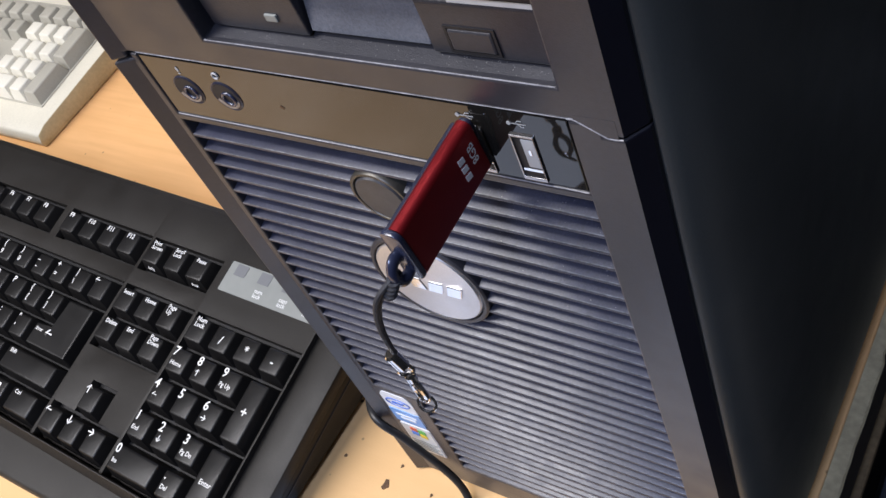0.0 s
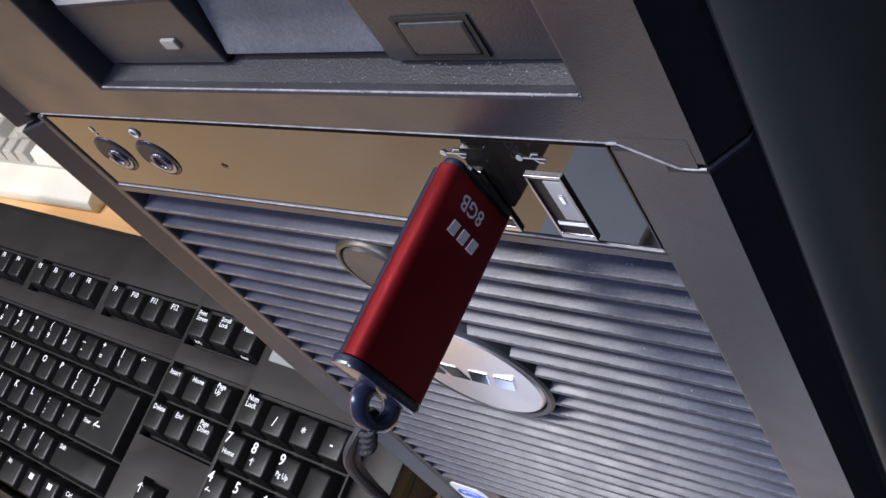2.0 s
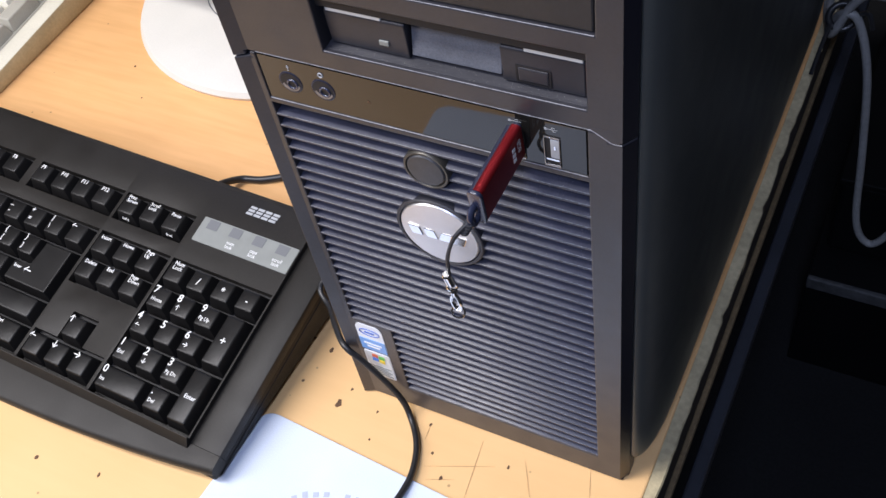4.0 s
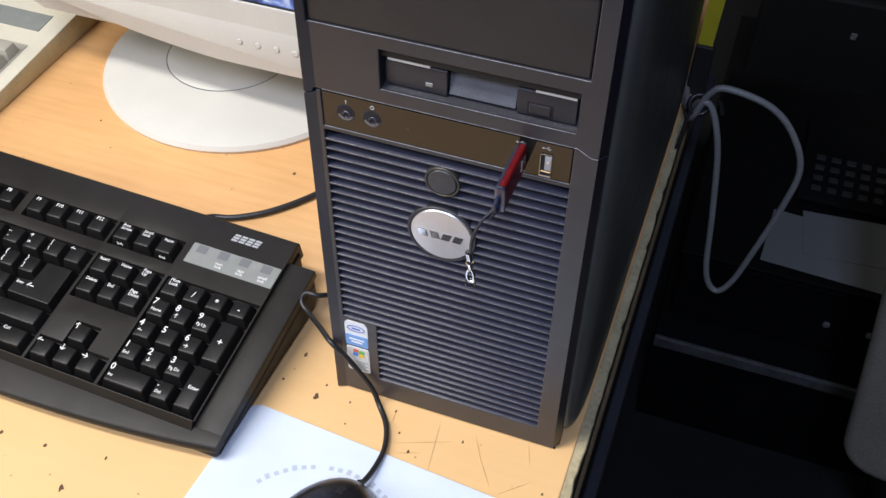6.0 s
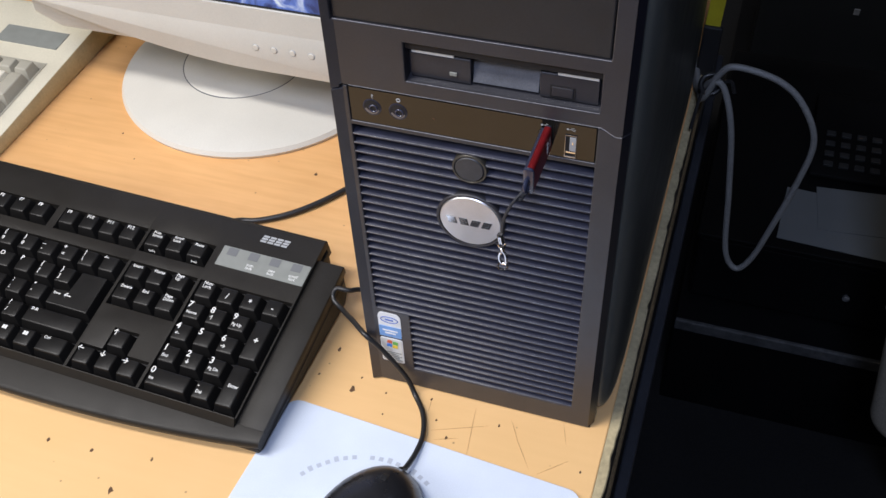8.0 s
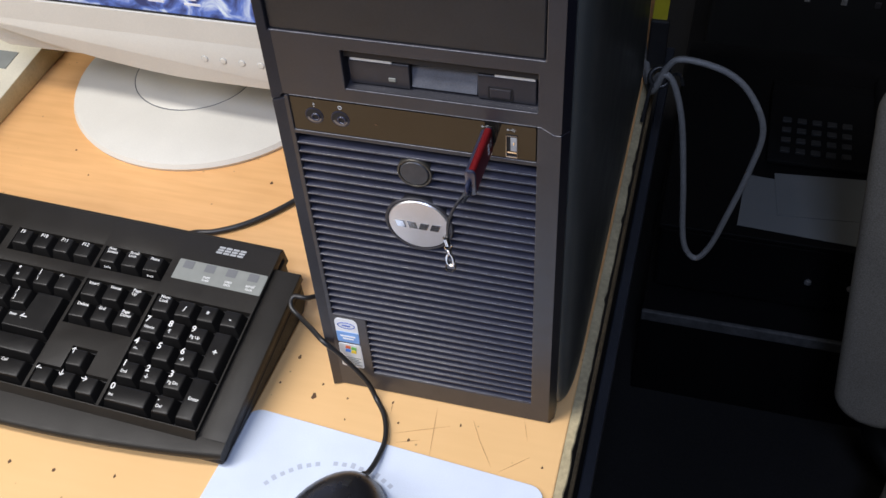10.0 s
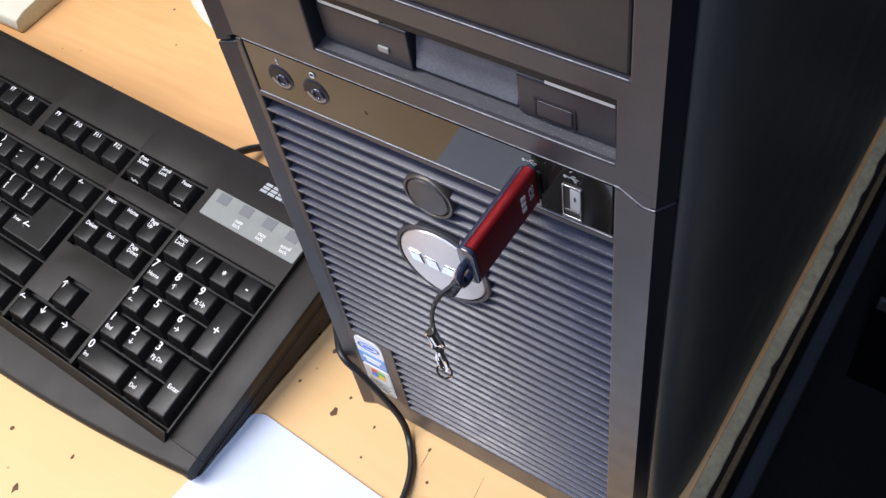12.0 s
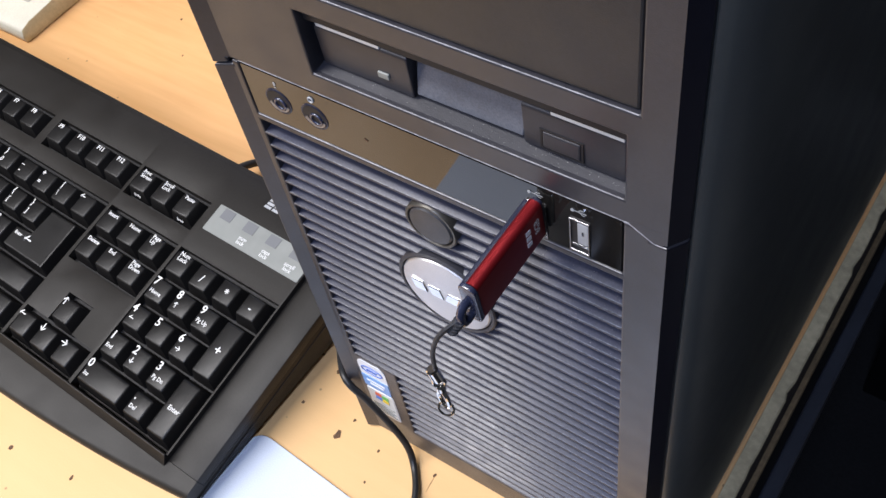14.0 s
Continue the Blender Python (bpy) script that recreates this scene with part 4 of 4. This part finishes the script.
        for dz in (0, 0.0024, 0.0048):
            joined(logo, prism([(cx + 0.2 * dz, 0.1238 + dz), (cx + 0.0050 + 0.2 * dz, 0.1238 + dz), (cx + 0.0052 + 0.2 * dz, 0.1255 + dz), (cx + 0.0002 + 0.2 * dz, 0.1255 + dz)], "z", -0.0050, -0.0046))
    part("printed_mark", moved(logo, SL), GREYINK, kb, "plain grey striped mark")
    # keys
    meshes = {}

    def key(x, v, w=1.0, h=1.0, words="", sub="", at=None, size=0.0044):
        """A key centred at x, v of w by h units, with legends at the upper left."""
        size *= 1.25
        if (w, h) not in meshes:
            meshes[w, h] = key_mesh("key", w, h, KEYCAP)
        ob = shared("key", meshes[w, h], kb, SL @ Matrix.Translation((x, v, -0.0104)))
        tx, ty = -w * U / 2 + 0.0050, h * U / 2 - 0.0046
        if at == "mid":
            tx, ty = 0, 0
        if words:
            words_on("legend", words, size, INK, ob, Matrix.Translation((tx + (0.0008 if len(words) > 1 else 0), ty, 0.01012)), "LEFT" if len(words) > 1 and at != "mid" else "CENTER")
        if sub:
            words_on("legend", sub, 0.0034 if len(sub) > 1 else 0.0048, INK, ob, Matrix.Translation((tx - 0.0004, ty - 0.0062, 0.01012)), "LEFT")
        return ob

    def row(v, names, start):
        x = start
        for item in names:
            words, sub, w = (item + ("", 1.0)[len(item) - 1:])[:3] if isinstance(item, tuple) else (item, "", 1.0)
            key(x + w * U / 2, v, w, 1.0, words, sub, size=0.0044 if len(words) == 1 else 0.0027)
            x += w * U

    row(ROWS_V[4], [("~", "`", 1.0), ("!", "1", 1.0), ("@", "2", 1.0), ("#", "3", 1.0), ("$", "4", 1.0), ("%", "5", 1.0), ("^", "6", 1.0), ("&", "7", 1.0), ("*", "8", 1.0), ("(", "9", 1.0), (")", "0", 1.0), ("_", "-", 1.0), ("+", "=", 1.0), ("|", "\\", 1.0), ("\u2190", "", 1.0)], MAIN_L)
    row(ROWS_V[3], [("Tab", "", 1.5), *((c, "", 1.0) for c in "QWERTYUIOP"), ("{", "[", 1.0), ("}", "]", 1.0)], MAIN_L)
    row(ROWS_V[2], [("Caps Lock", "", 1.75), *((c, "", 1.0) for c in "ASDFGHJKL"), (":", ";", 1.0), ("\"", "'", 1.0)], MAIN_L)
    row(ROWS_V[1], [("Shift", "", 2.25), *((c, "", 1.0) for c in "ZXCVBNM"), ("<", ",", 1.0), (">", ".", 1.0), ("?", "/", 1.0), ("Shift", "", 2.75)], MAIN_L)
    row(ROWS_V[0], [("Ctrl", "", 1.5), ("", "", 1.0), ("Alt", "", 1.25), ("", "", 6.5), ("Alt", "", 1.25), ("", "", 1.0), ("", "", 1.0), ("Ctrl", "", 1.5)], MAIN_L)
    for cx in (MAIN_R - 3.0 * U, MAIN_R - 2.0 * U):
        for dx in (0, 0.0022):
            part("legend", moved(box(cx - 0.0024 + dx, cx - 0.0006 + dx, ROWS_V[0] + 0.0020, ROWS_V[0] + 0.0050, -0.00035, -0.00025), SL), INK, kb)
    ent = shared("key", enter_mesh(KEYCAP), kb, SL @ Matrix.Translation((MAIN_R, (ROWS_V[2] + ROWS_V[3]) / 2, -0.0104)), "L-shaped enter key")
    words_on("legend", "Enter", 0.0030, INK, ent, Matrix.Translation((-2.25 * U + 0.0050, -0.0062, 0.01012)), "LEFT")
    words_on("legend", "\u2190", 0.0080, INK, ent, Matrix.Translation((-2.25 * U + 0.0175, -0.0066, 0.01012)))
    key(MAIN_L + U / 2, ROW_F, 1, 1, "Esc", size=0.0027)
    for k in range(12):
        key(MAIN_L + (2.5 + k + 0.5 * (k // 4)) * U, ROW_F, 1, 1, f"F{k + 1}", size=0.0034)
    for k, (a, b) in enumerate((("Print\nScreen", "SysRq"), ("Scroll\nLock", ""), ("Pause", "Break"))):
        key(NAV0 + k * U, ROW_F, 1, 1, a, "", size=0.0027)
        if b:
            words_on("legend", b, 0.0024, INK, kb, SL @ Matrix.Translation((NAV0 + k * U, ROW_F - U / 2 + 0.0016, -0.0052)) @ pose(0, 0, 0, 55))
    for k, (a, b) in enumerate((("Insert", "Delete"), ("Home", "End"), ("Page\nUp", "Page\nDown"))):
        key(NAV0 + k * U, ROWS_V[4], 1, 1, a, size=0.0029)
        key(NAV0 + k * U, ROWS_V[3], 1, 1, b, size=0.0029)
    key(NAV0 + U, ROWS_V[1], 1, 1, "\u2191", size=0.0052)
    for k, a in enumerate("\u2190\u2193\u2192"):
        key(NAV0 + k * U, ROWS_V[0], 1, 1, a, size=0.0052)
    key(NUM0, ROWS_V[4], 1, 1, "Num\nLock", size=0.0030)
    for k, a in enumerate("/*-"):
        key(NUM0 + (k + 1) * U, ROWS_V[4], 1, 1, a, at="mid", size=0.0052)
    for r, line in enumerate(((("7", "Home"), ("8", "\u2191"), ("9", "Pg Up")), (("4", "\u2190"), ("5", ""), ("6", "\u2192")), (("1", "End"), ("2", "\u2193"), ("3", "Pg Dn")))):
        for k, (a, b) in enumerate(line):
            key(NUM0 + k * U, ROWS_V[3 - r], 1, 1, a, b, size=0.0058)
    key(NUM0 + 3 * U, (ROWS_V[2] + ROWS_V[3]) / 2, 1, 2, "+", at="mid", size=0.0062)
    key(NUM0 + 3 * U, (ROWS_V[0] + ROWS_V[1]) / 2, 1, 2, "Enter", at="mid", size=0.0030)
    key(NUM0 + U / 2, ROWS_V[0], 2, 1, "0", "Ins", size=0.0058)
    key(NUM0 + 2 * U, ROWS_V[0], 1, 1, ".", "Del", size=0.0058)
    return kb


build_keyboard()
tagged(part("keyboard_cable", tube([(-0.175, 0.079, 0.018), (-0.172, 0.100, 0.014), (-0.166, 0.118, 0.0045), (-0.150, 0.124, 0.0034), (-0.127, 0.139, 0.0034), (-0.104, 0.164, 0.0034), (-0.080, 0.200, 0.0034), (-0.035, 0.270, 0.0034), (-0.020, 0.40, 0.0034)], 0.0026), CABLE, smooth=True), "black keyboard cable curving over the desk behind tower", "cable")


# ---- the mouse pad and mouse ----
def build_pad():
    pad = thing("mouse_pad", "pale blue-white mouse pad lying on the desk", "mouse pad")
    turn = pose(-0.0475, -0.0360, 0, 0, 0, -4.2)
    part("sheet", moved(prism(round_rect(0.0, 0.2225, -0.200, 0.0, 0.011), "z", 0.0, 0.0020, 0.0005), turn), PAD, pad)
    # faded ring of print round the middle, as plain marks
    c = Vector((0.093, -0.088))
    for k in range(16):
        if k in (7, 12):
            continue
        a = radians(148 - 5.6 * k)
        m = turn @ Matrix.Translation((c.x + 0.0640 * math.cos(a), c.y + 0.0640 * math.sin(a), 0.0021)) @ pose(0, 0, 0, 0, 0, math.degrees(a) - 90)
        part("print_bar", moved(box(-0.0016, 0.0016, -0.0016, 0.0016 + 0.0010 * (k % 3 == 1), 0, 0.0001), m), PADINK, pad)
    return pad


def build_mouse():
    mouse = thing("mouse", "black two-button computer mouse on the pale pad", "mouse", m=pose(0.0475, -0.1290, 0.0021, 0, 0, -6))
    bm = bmesh.new()
    n, rings = 40, 12
    prev = None
    for j in range(rings + 1):
        t = j / rings
        s = math.cos(t * math.pi / 2) ** 0.55
        z = 0.004 + 0.032 * math.sin(t * math.pi / 2) ** 0.9
        ring = []
        for i in range(n):
            a = 2 * math.pi * i / n
            y = math.sin(a)
            x = math.cos(a) * (0.0370 - 0.0030 * y * y)
            ring.append(bm.verts.new((x * max(s, 0.02), y * 0.0550 * max(s, 0.02) - 0.010 * t, z)))
        if prev:
            for i in range(n):
                bm.faces.new((prev[i], prev[(i + 1) % n], ring[(i + 1) % n], ring[i]))
        else:
            bm.faces.new(ring[::-1])
        prev = ring
    bm.faces.new(prev)
    bmesh.ops.recalc_face_normals(bm, faces=bm.faces)
    part("shell", bm, MOUSE, mouse, "", True)
    part("base", moved(prism(ellipse(0, 0, 0.0350, 0.054, 40), "z", 0.0, 0.0045), Matrix.Identity(4)), DARK, mouse)
    part("scroll_wheel", lathe([(0.0085, -0.003), (0.0098, -0.002), (0.0098, 0.002), (0.0085, 0.003)], 28, pose(0, 0.0300, 0.0225, 0, 90, 0)), CABLE, mouse, "grey rubber scroll wheel", True)
    part("button_seam", tube([(0, 0.052, 0.0120), (0, 0.044, 0.0215), (0, 0.030, 0.0290), (0, 0.012, 0.0345)], 0.0006, 6), DARK, mouse)
    return mouse


build_pad()
build_mouse()
tagged(part("mouse_cable", tube([(0.0530, -0.0760, 0.0120), (0.0550, -0.0710, 0.0080), (0.0570, -0.0560, 0.0050), (0.0565, -0.0400, 0.0036), (0.0505, -0.0230, 0.0030), (0.0400, -0.0095, 0.0030), (0.0320, -0.0045, 0.0150), (0.0160, -0.0042, 0.0400), (0.0040, -0.0040, 0.0530), (-0.0100, 0.0080, 0.0490), (-0.0260, 0.0240, 0.0380), (-0.0370, 0.0320, 0.0390), (-0.0360, 0.0380, 0.0440), (-0.0240, 0.0420, 0.0420), (-0.0120, 0.0800, 0.0200), (-0.0100, 0.2000, 0.0030), (-0.0100, 0.4000, 0.0030)], 0.0019), CABLE, smooth=True), "thin black mouse cable looping past the tower", "cable")


# ---- the flat monitor ----
def build_monitor():
    mon = thing("monitor", "cream flat monitor on a round base, screen lit blue", "monitor")
    cx, cy = -0.245, 0.327
    base = part("base", lathe([(0.1370, 0.0), (0.1385, 0.0035), (0.1360, 0.0075), (0.1220, 0.0115), (0.0700, 0.0165), (0.0660, 0.0170)], 72, Matrix.Translation((cx, cy, 0))), MONITOR, mon, "round cream foot", True)
    part("turning_disc", lathe([(0.0607, 0.0140), (0.0607, 0.0170), (0.0597, 0.0178), (0.0400, 0.0195)], 64, Matrix.Translation((-0.255, 0.318, 0))), MONITOR, base, "", True)
    part("disc_gap", torus(0.0611, 0.0006, Matrix.Translation((-0.255, 0.318, 0.0168)), 64, 6), LEDDARK, base)
    part("neck", box(cx - 0.045, cx + 0.045, cy - 0.015, cy + 0.030, 0.0180, 0.1600, 0.008), MONITOR, mon)
    x0, x1, z0, z1, y0 = cx - 0.1850, cx + 0.1850, 0.0760, 0.3900, 0.2350
    shell = plate([x0, -0.4100, x1 - 0.0250, x1], [0.1180, 0.1400, z1 - 0.024, z1], lambda x, z: -0.4100 < x < x1 - 0.0250 and 0.1400 < z < z1 - 0.024, 0.030, lambda x: 0.0, 0.0)
    part("bezel", moved(shell, Matrix.Translation((0, y0, 0))), MONITOR, mon, "cream plastic bezel", True)
    part("back_shell", box(x0 + 0.004, x1 - 0.004, y0 + 0.022, y0 + 0.060, z0 + 0.006, z1 - 0.004, 0.012, 4), MONITOR, mon, "", True)
    # the lower rim bows up towards the left, over a set-back chin
    rim = [(x0, 0.1182)] + [(x0 + (x1 - x0) * k / 24, 0.0755 + 0.042 * max(0.0, (0.62 - k / 24) / 0.62) ** 1.6) for k in range(25)] + [(x1, 0.1182)]
    part("lower_bezel", prism(rim, "y", y0, y0 + 0.030, 0.0014), MONITOR, mon, "cream plastic lower rim, curved", True)
    part("chin", prism([(x0 + 0.004, 0.1180), (x0 + 0.004, 0.0900), (x0 + 0.03, 0.0780), (x1 - 0.006, 0.0780), (x1 - 0.006, 0.1180)], "y", y0 + 0.012, y0 + 0.050, 0.002), MONITOR, mon, "", True)
    part("screen", box(-0.4102, x1 - 0.0248, y0 + 0.0040, y0 + 0.0060, 0.1398, z1 - 0.0238), wallpaper_picture(), mon, "lit screen with a blue picture")
    part("screen_rim", plate([-0.4104, -0.4088, x1 - 0.0262, x1 - 0.0246], [0.1396, 0.1412, z1 - 0.0252, z1 - 0.0236], lambda x, z: -0.4088 < x < x1 - 0.0262 and 0.1412 < z < z1 - 0.0252, y0 + 0.0046, lambda x: y0 + 0.0024, 0), DARK, mon)
    for k, bx in enumerate((-0.1870, -0.1694, -0.1517, -0.1340, -0.1150)):
        button = part("control_button", lathe([(0.0029, 0), (0.0029, 0.0008), (0.0024, 0.0012), (0.0004, 0.0012)], 20, Matrix.Translation((bx, y0 + 0.0004, 0.1003)) @ pose(0, 0, 0, 90)), MONITOR, mon, "small round cream button", True)
        part("button_gap", torus(0.0031, 0.0003, Matrix.Translation((bx, y0, 0.1003)) @ pose(0, 0, 0, 90), 24, 6), GREYINK, button, "", True)
    for k in range(5):
        part("print_bar", box(-0.4570 + 0.006 * k + 0.025, -0.4525 + 0.006 * k + 0.025, y0 - 0.0002, y0 + 0.001, 0.1190, 0.1225), GREYINK, mon)
    # small pale icons on the screen
    for k in range(7):
        ix = -0.395 + 0.034 * k
        part("screen_icon", box(ix, ix + 0.008, y0 + 0.0034, y0 + 0.0041, 0.1560, 0.1640), STICKWHITE, mon)
        part("print_bar", box(ix - 0.004, ix + 0.011, y0 + 0.0034, y0 + 0.0041, 0.1510, 0.1530), STICKWHITE, mon)
    return mon


build_monitor()


# ---- the beige keyboard behind ----
def build_beige_keyboard():
    kb = thing("keyboard", "aged beige computer keyboard with grey and cream keys", "keyboard")
    xr, xl = -0.4255, -0.9000
    prof = [(0.1240, 0.0), (0.1220, 0.0060), (0.1240, 0.0130), (0.1330, 0.0155), (0.3100, 0.0265), (0.3400, 0.0280), (0.3480, 0.0250), (0.3500, 0.0)]
    case = prism(prof, "x", xl, xr, 0.0020, 2)
    for f in case.faces:
        f.material_index = 1 if f.normal.x > 0.7 else 0
    part("case", case, [BEIGE, BEIGESIDE], kb, "", True)
    s = math.degrees(math.atan2(0.0110, 0.1770))
    sl = Matrix.Translation((0, 0.1330, 0.0155)) @ pose(0, 0, 0, s)
    part("indicator_plate", moved(box(xr - 0.094, xr - 0.020, 0.142, 0.168, 0.0, 0.0008), sl), LEDPLATE, kb, "grey indicator strip")
    part("well", moved(box(xl + 0.02, xr - 0.0165, 0.0150, 0.1200, 0.0002, 0.0006), sl), GREYKEY, kb)
    sizes = {}

    def key(x, v, w, h, mat):
        if (w, h, mat.name) not in sizes:
            sizes[w, h, mat.name] = key_mesh("key", w, h, mat, 0.0110)
        shared("key", sizes[w, h, mat.name], kb, sl @ Matrix.Translation((x, v, 0.0004)))

    n0 = xr - 0.018 - 3.5 * U
    for r in range(5):
        for k in range(3):
            if not (r == 0 and k < 2):
                key(n0 + k * U, 0.0255 + r * U, 1, 1, BEIGEKEY if r < 4 else GREYKEY)
    key(n0 + U / 2, 0.0255, 2, 1, BEIGEKEY)
    key(n0 + 3 * U, 0.0255 + U / 2, 1, 2, GREYKEY)
    key(n0 + 3 * U, 0.0255 + 2.5 * U, 1, 2, GREYKEY)
    key(n0 + 3 * U, 0.0255 + 4 * U, 1, 1, GREYKEY)
    a0 = n0 - 3.3 * U
    for k in range(3):
        key(a0 + k * U, 0.0255, 1, 1, GREYKEY)
        key(a0 + k * U, 0.0255 + 3 * U, 1, 1, GREYKEY)
        key(a0 + k * U, 0.0255 + 4 * U, 1, 1, GREYKEY)
    key(a0 + U, 0.0255 + U, 1, 1, GREYKEY)
    m0 = a0 - 1.3 * U
    for r in range(5):
        for k in range(12):
            key(m0 - k * U, 0.0255 + r * U, 1, 1, GREYKEY if k == 0 else BEIGEKEY)
    return kb


build_beige_keyboard()


# ---- beside the desk: cables, low cabinet, paper, telephone, chair ----
tagged(part("grey_cable", tube([(0.1600, 0.520, 0.0040), (0.1780, 0.440, 0.0050), (0.1900, 0.372, 0.0200), (0.2018, 0.362, 0.0560), (0.2153, 0.360, 0.0680), (0.2531, 0.360, 0.0600), (0.2783, 0.360, 0.0380), (0.2954, 0.360, 0.0000), (0.2918, 0.360, -0.0490), (0.2801, 0.360, -0.1130), (0.2693, 0.360, -0.1610), (0.2567, 0.360, -0.1800), (0.2423, 0.360, -0.1560), (0.2324, 0.360, -0.0760), (0.2216, 0.360, 0.0000), (0.2081, 0.362, 0.0420), (0.1960, 0.366, 0.0440), (0.1840, 0.400, 0.0080), (0.1700, 0.480, 0.0045)], 0.0031), GREYCABLE, smooth=True), "grey cable hanging in a loop over the desk edge", "cable")
tie = thing("cable_tie", "black tie knotted round the grey cable", "cable tie")
part("band", torus(0.0090, 0.0024, pose(0.1960, 0.368, 0.0400, 62, 25, 0)), CABLE, tie, "", True)
part("tail", tube([(0.2040, 0.366, 0.0440), (0.2130, 0.360, 0.0520), (0.2180, 0.357, 0.0420)], 0.0018, 6), CABLE, tie, "", True)
part("tail", tube([(0.1900, 0.364, 0.0360), (0.1880, 0.352, 0.0260), (0.1860, 0.340, 0.0080)], 0.0016, 6), CABLE, tie, "", True)
strip = thing("yellow_strap", "bright yellow strap hanging behind the tower", "strap")
band = prism([(0.1790, 0.056), (0.1930, 0.054), (0.2010, 0.300), (0.1870, 0.300)], "y", 0.4380, 0.4400, 0.0004)
part("band", band, YELLOW, strip)
part("buckle", box(0.1780, 0.1960, 0.4350, 0.4430, 0.0000, 0.0560, 0.0020), CABLE, strip)


def build_cabinet():
    cab = thing("low_cabinet", "black low cabinet with worn grey front edge", "cabinet")
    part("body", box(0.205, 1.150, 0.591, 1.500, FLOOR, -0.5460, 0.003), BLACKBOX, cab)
    part("front_edge", box(0.206, 1.149, 0.5875, 0.595, -0.5640, -0.5440, 0.0020), GREYEDGE, cab, "worn grey front edge")
    return cab


def build_device():
    dev = thing("printer", "black printer with glossy edge and small lamps", "printer")
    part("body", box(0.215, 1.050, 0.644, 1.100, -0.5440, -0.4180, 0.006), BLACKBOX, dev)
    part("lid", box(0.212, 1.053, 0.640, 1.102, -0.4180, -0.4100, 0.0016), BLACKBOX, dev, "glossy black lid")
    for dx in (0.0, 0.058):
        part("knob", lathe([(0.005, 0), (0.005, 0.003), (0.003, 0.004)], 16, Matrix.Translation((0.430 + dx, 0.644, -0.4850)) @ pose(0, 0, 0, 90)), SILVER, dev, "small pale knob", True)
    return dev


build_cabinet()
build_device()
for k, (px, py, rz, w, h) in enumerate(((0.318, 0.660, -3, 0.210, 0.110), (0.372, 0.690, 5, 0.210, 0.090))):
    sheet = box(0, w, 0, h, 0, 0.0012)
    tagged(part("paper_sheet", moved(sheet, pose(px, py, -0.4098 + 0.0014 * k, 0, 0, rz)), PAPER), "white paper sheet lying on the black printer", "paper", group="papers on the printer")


def build_phone():
    ph = thing("telephone", "black desk telephone with grey push buttons", "telephone", m=pose(0.350, 0.800, -0.4098, 0, 0, 0))
    part("body", prism([(0.0, 0.0), (0.0, 0.010), (0.16, 0.030), (0.18, 0.030), (0.18, 0.0)], "x", 0.0, 0.200, 0.004), BLACKBOX, ph, "", True)
    m = pose(0, 0.004, 0.0105, math.degrees(math.atan2(0.02, 0.16)))
    cap = bpy.data.meshes.new("push_button")
    b = box(-0.007, 0.007, -0.005, 0.005, 0, 0.004, 0.0012)
    b.to_mesh(cap)
    b.free()
    cap.materials.append(PHONEKEY)
    for r in range(4):
        for c in range(5):
            shared("push_button", cap, ph, m @ Matrix.Translation((0.025 + 0.022 * c, 0.018 + 0.021 * r, 0)))
    part("handset", box(0.150, 0.195, 0.01, 0.19, 0.024, 0.054, 0.012, 4), BLACKBOX, ph, "", True)
    return ph


build_phone()


def build_grey_machine():
    mac = thing("equipment_box", "grey equipment box with small sockets, darkened for low light", "equipment")
    part("body", box(0.235, 1.150, 1.200, 1.480, -0.5440, -0.3000, 0.008), GREYMACHINE, mac)
    for dx in (0.0, 0.060, 0.115, 0.20):
        part("socket", box(0.390 + dx, 0.400 + dx, 1.1980, 1.2020, -0.372, -0.360, 0.001), GREYEDGE if dx < 0.1 else DARK, mac)
    return mac


build_grey_machine()


def build_chair():
    ch = thing("office_chair", "grey fabric office chair beside the desk", "office chair")
    pad = moved(prism(round_rect(-0.045, 0.045, -0.235, 0.235, 0.040, 8), "y", -0.030, 0.030, 0.016, 4), pose(0.480, 0.450, -0.235, -6, -9, -18))
    part("backrest_pad", pad, FABRIC, ch, "grey woven fabric pad", True)
    part("bracket", tube([(0.505, 0.455, -0.44), (0.530, 0.440, -0.54), (0.600, 0.380, -0.60)], 0.016, 12), BLACKBOX, ch, "", True)
    part("seat", moved(box(-0.22, 0.22, -0.22, 0.22, -0.035, 0.035, 0.030, 4), pose(0.745, 0.280, -0.560, 0, 0, -18)), FABRIC, ch, "grey woven fabric seat", True)
    part("column", lathe([(0.028, FLOOR + 0.06), (0.028, -0.60)], 20, Matrix.Translation((0.745, 0.280, 0))), BLACKBOX, ch, "", True)
    for k in range(5):
        part("leg", moved(box(0.0, 0.26, -0.020, 0.020, FLOOR + 0.05, FLOOR + 0.085, 0.006), pose(0.745, 0.280, 0, 0, 0, 72 * k + 20)), BLACKBOX, ch)
        a = radians(72 * k + 20)
        part("castor", lathe([(0.022, -0.012), (0.025, -0.006), (0.025, 0.006), (0.022, 0.012)], 18, Matrix.Translation((0.745 + 0.25 * math.cos(a), 0.280 + 0.25 * math.sin(a), FLOOR + 0.025)) @ pose(0, 0, 0, 90, 0, 0)), DARK, ch, "", True)
    return ch


build_chair()
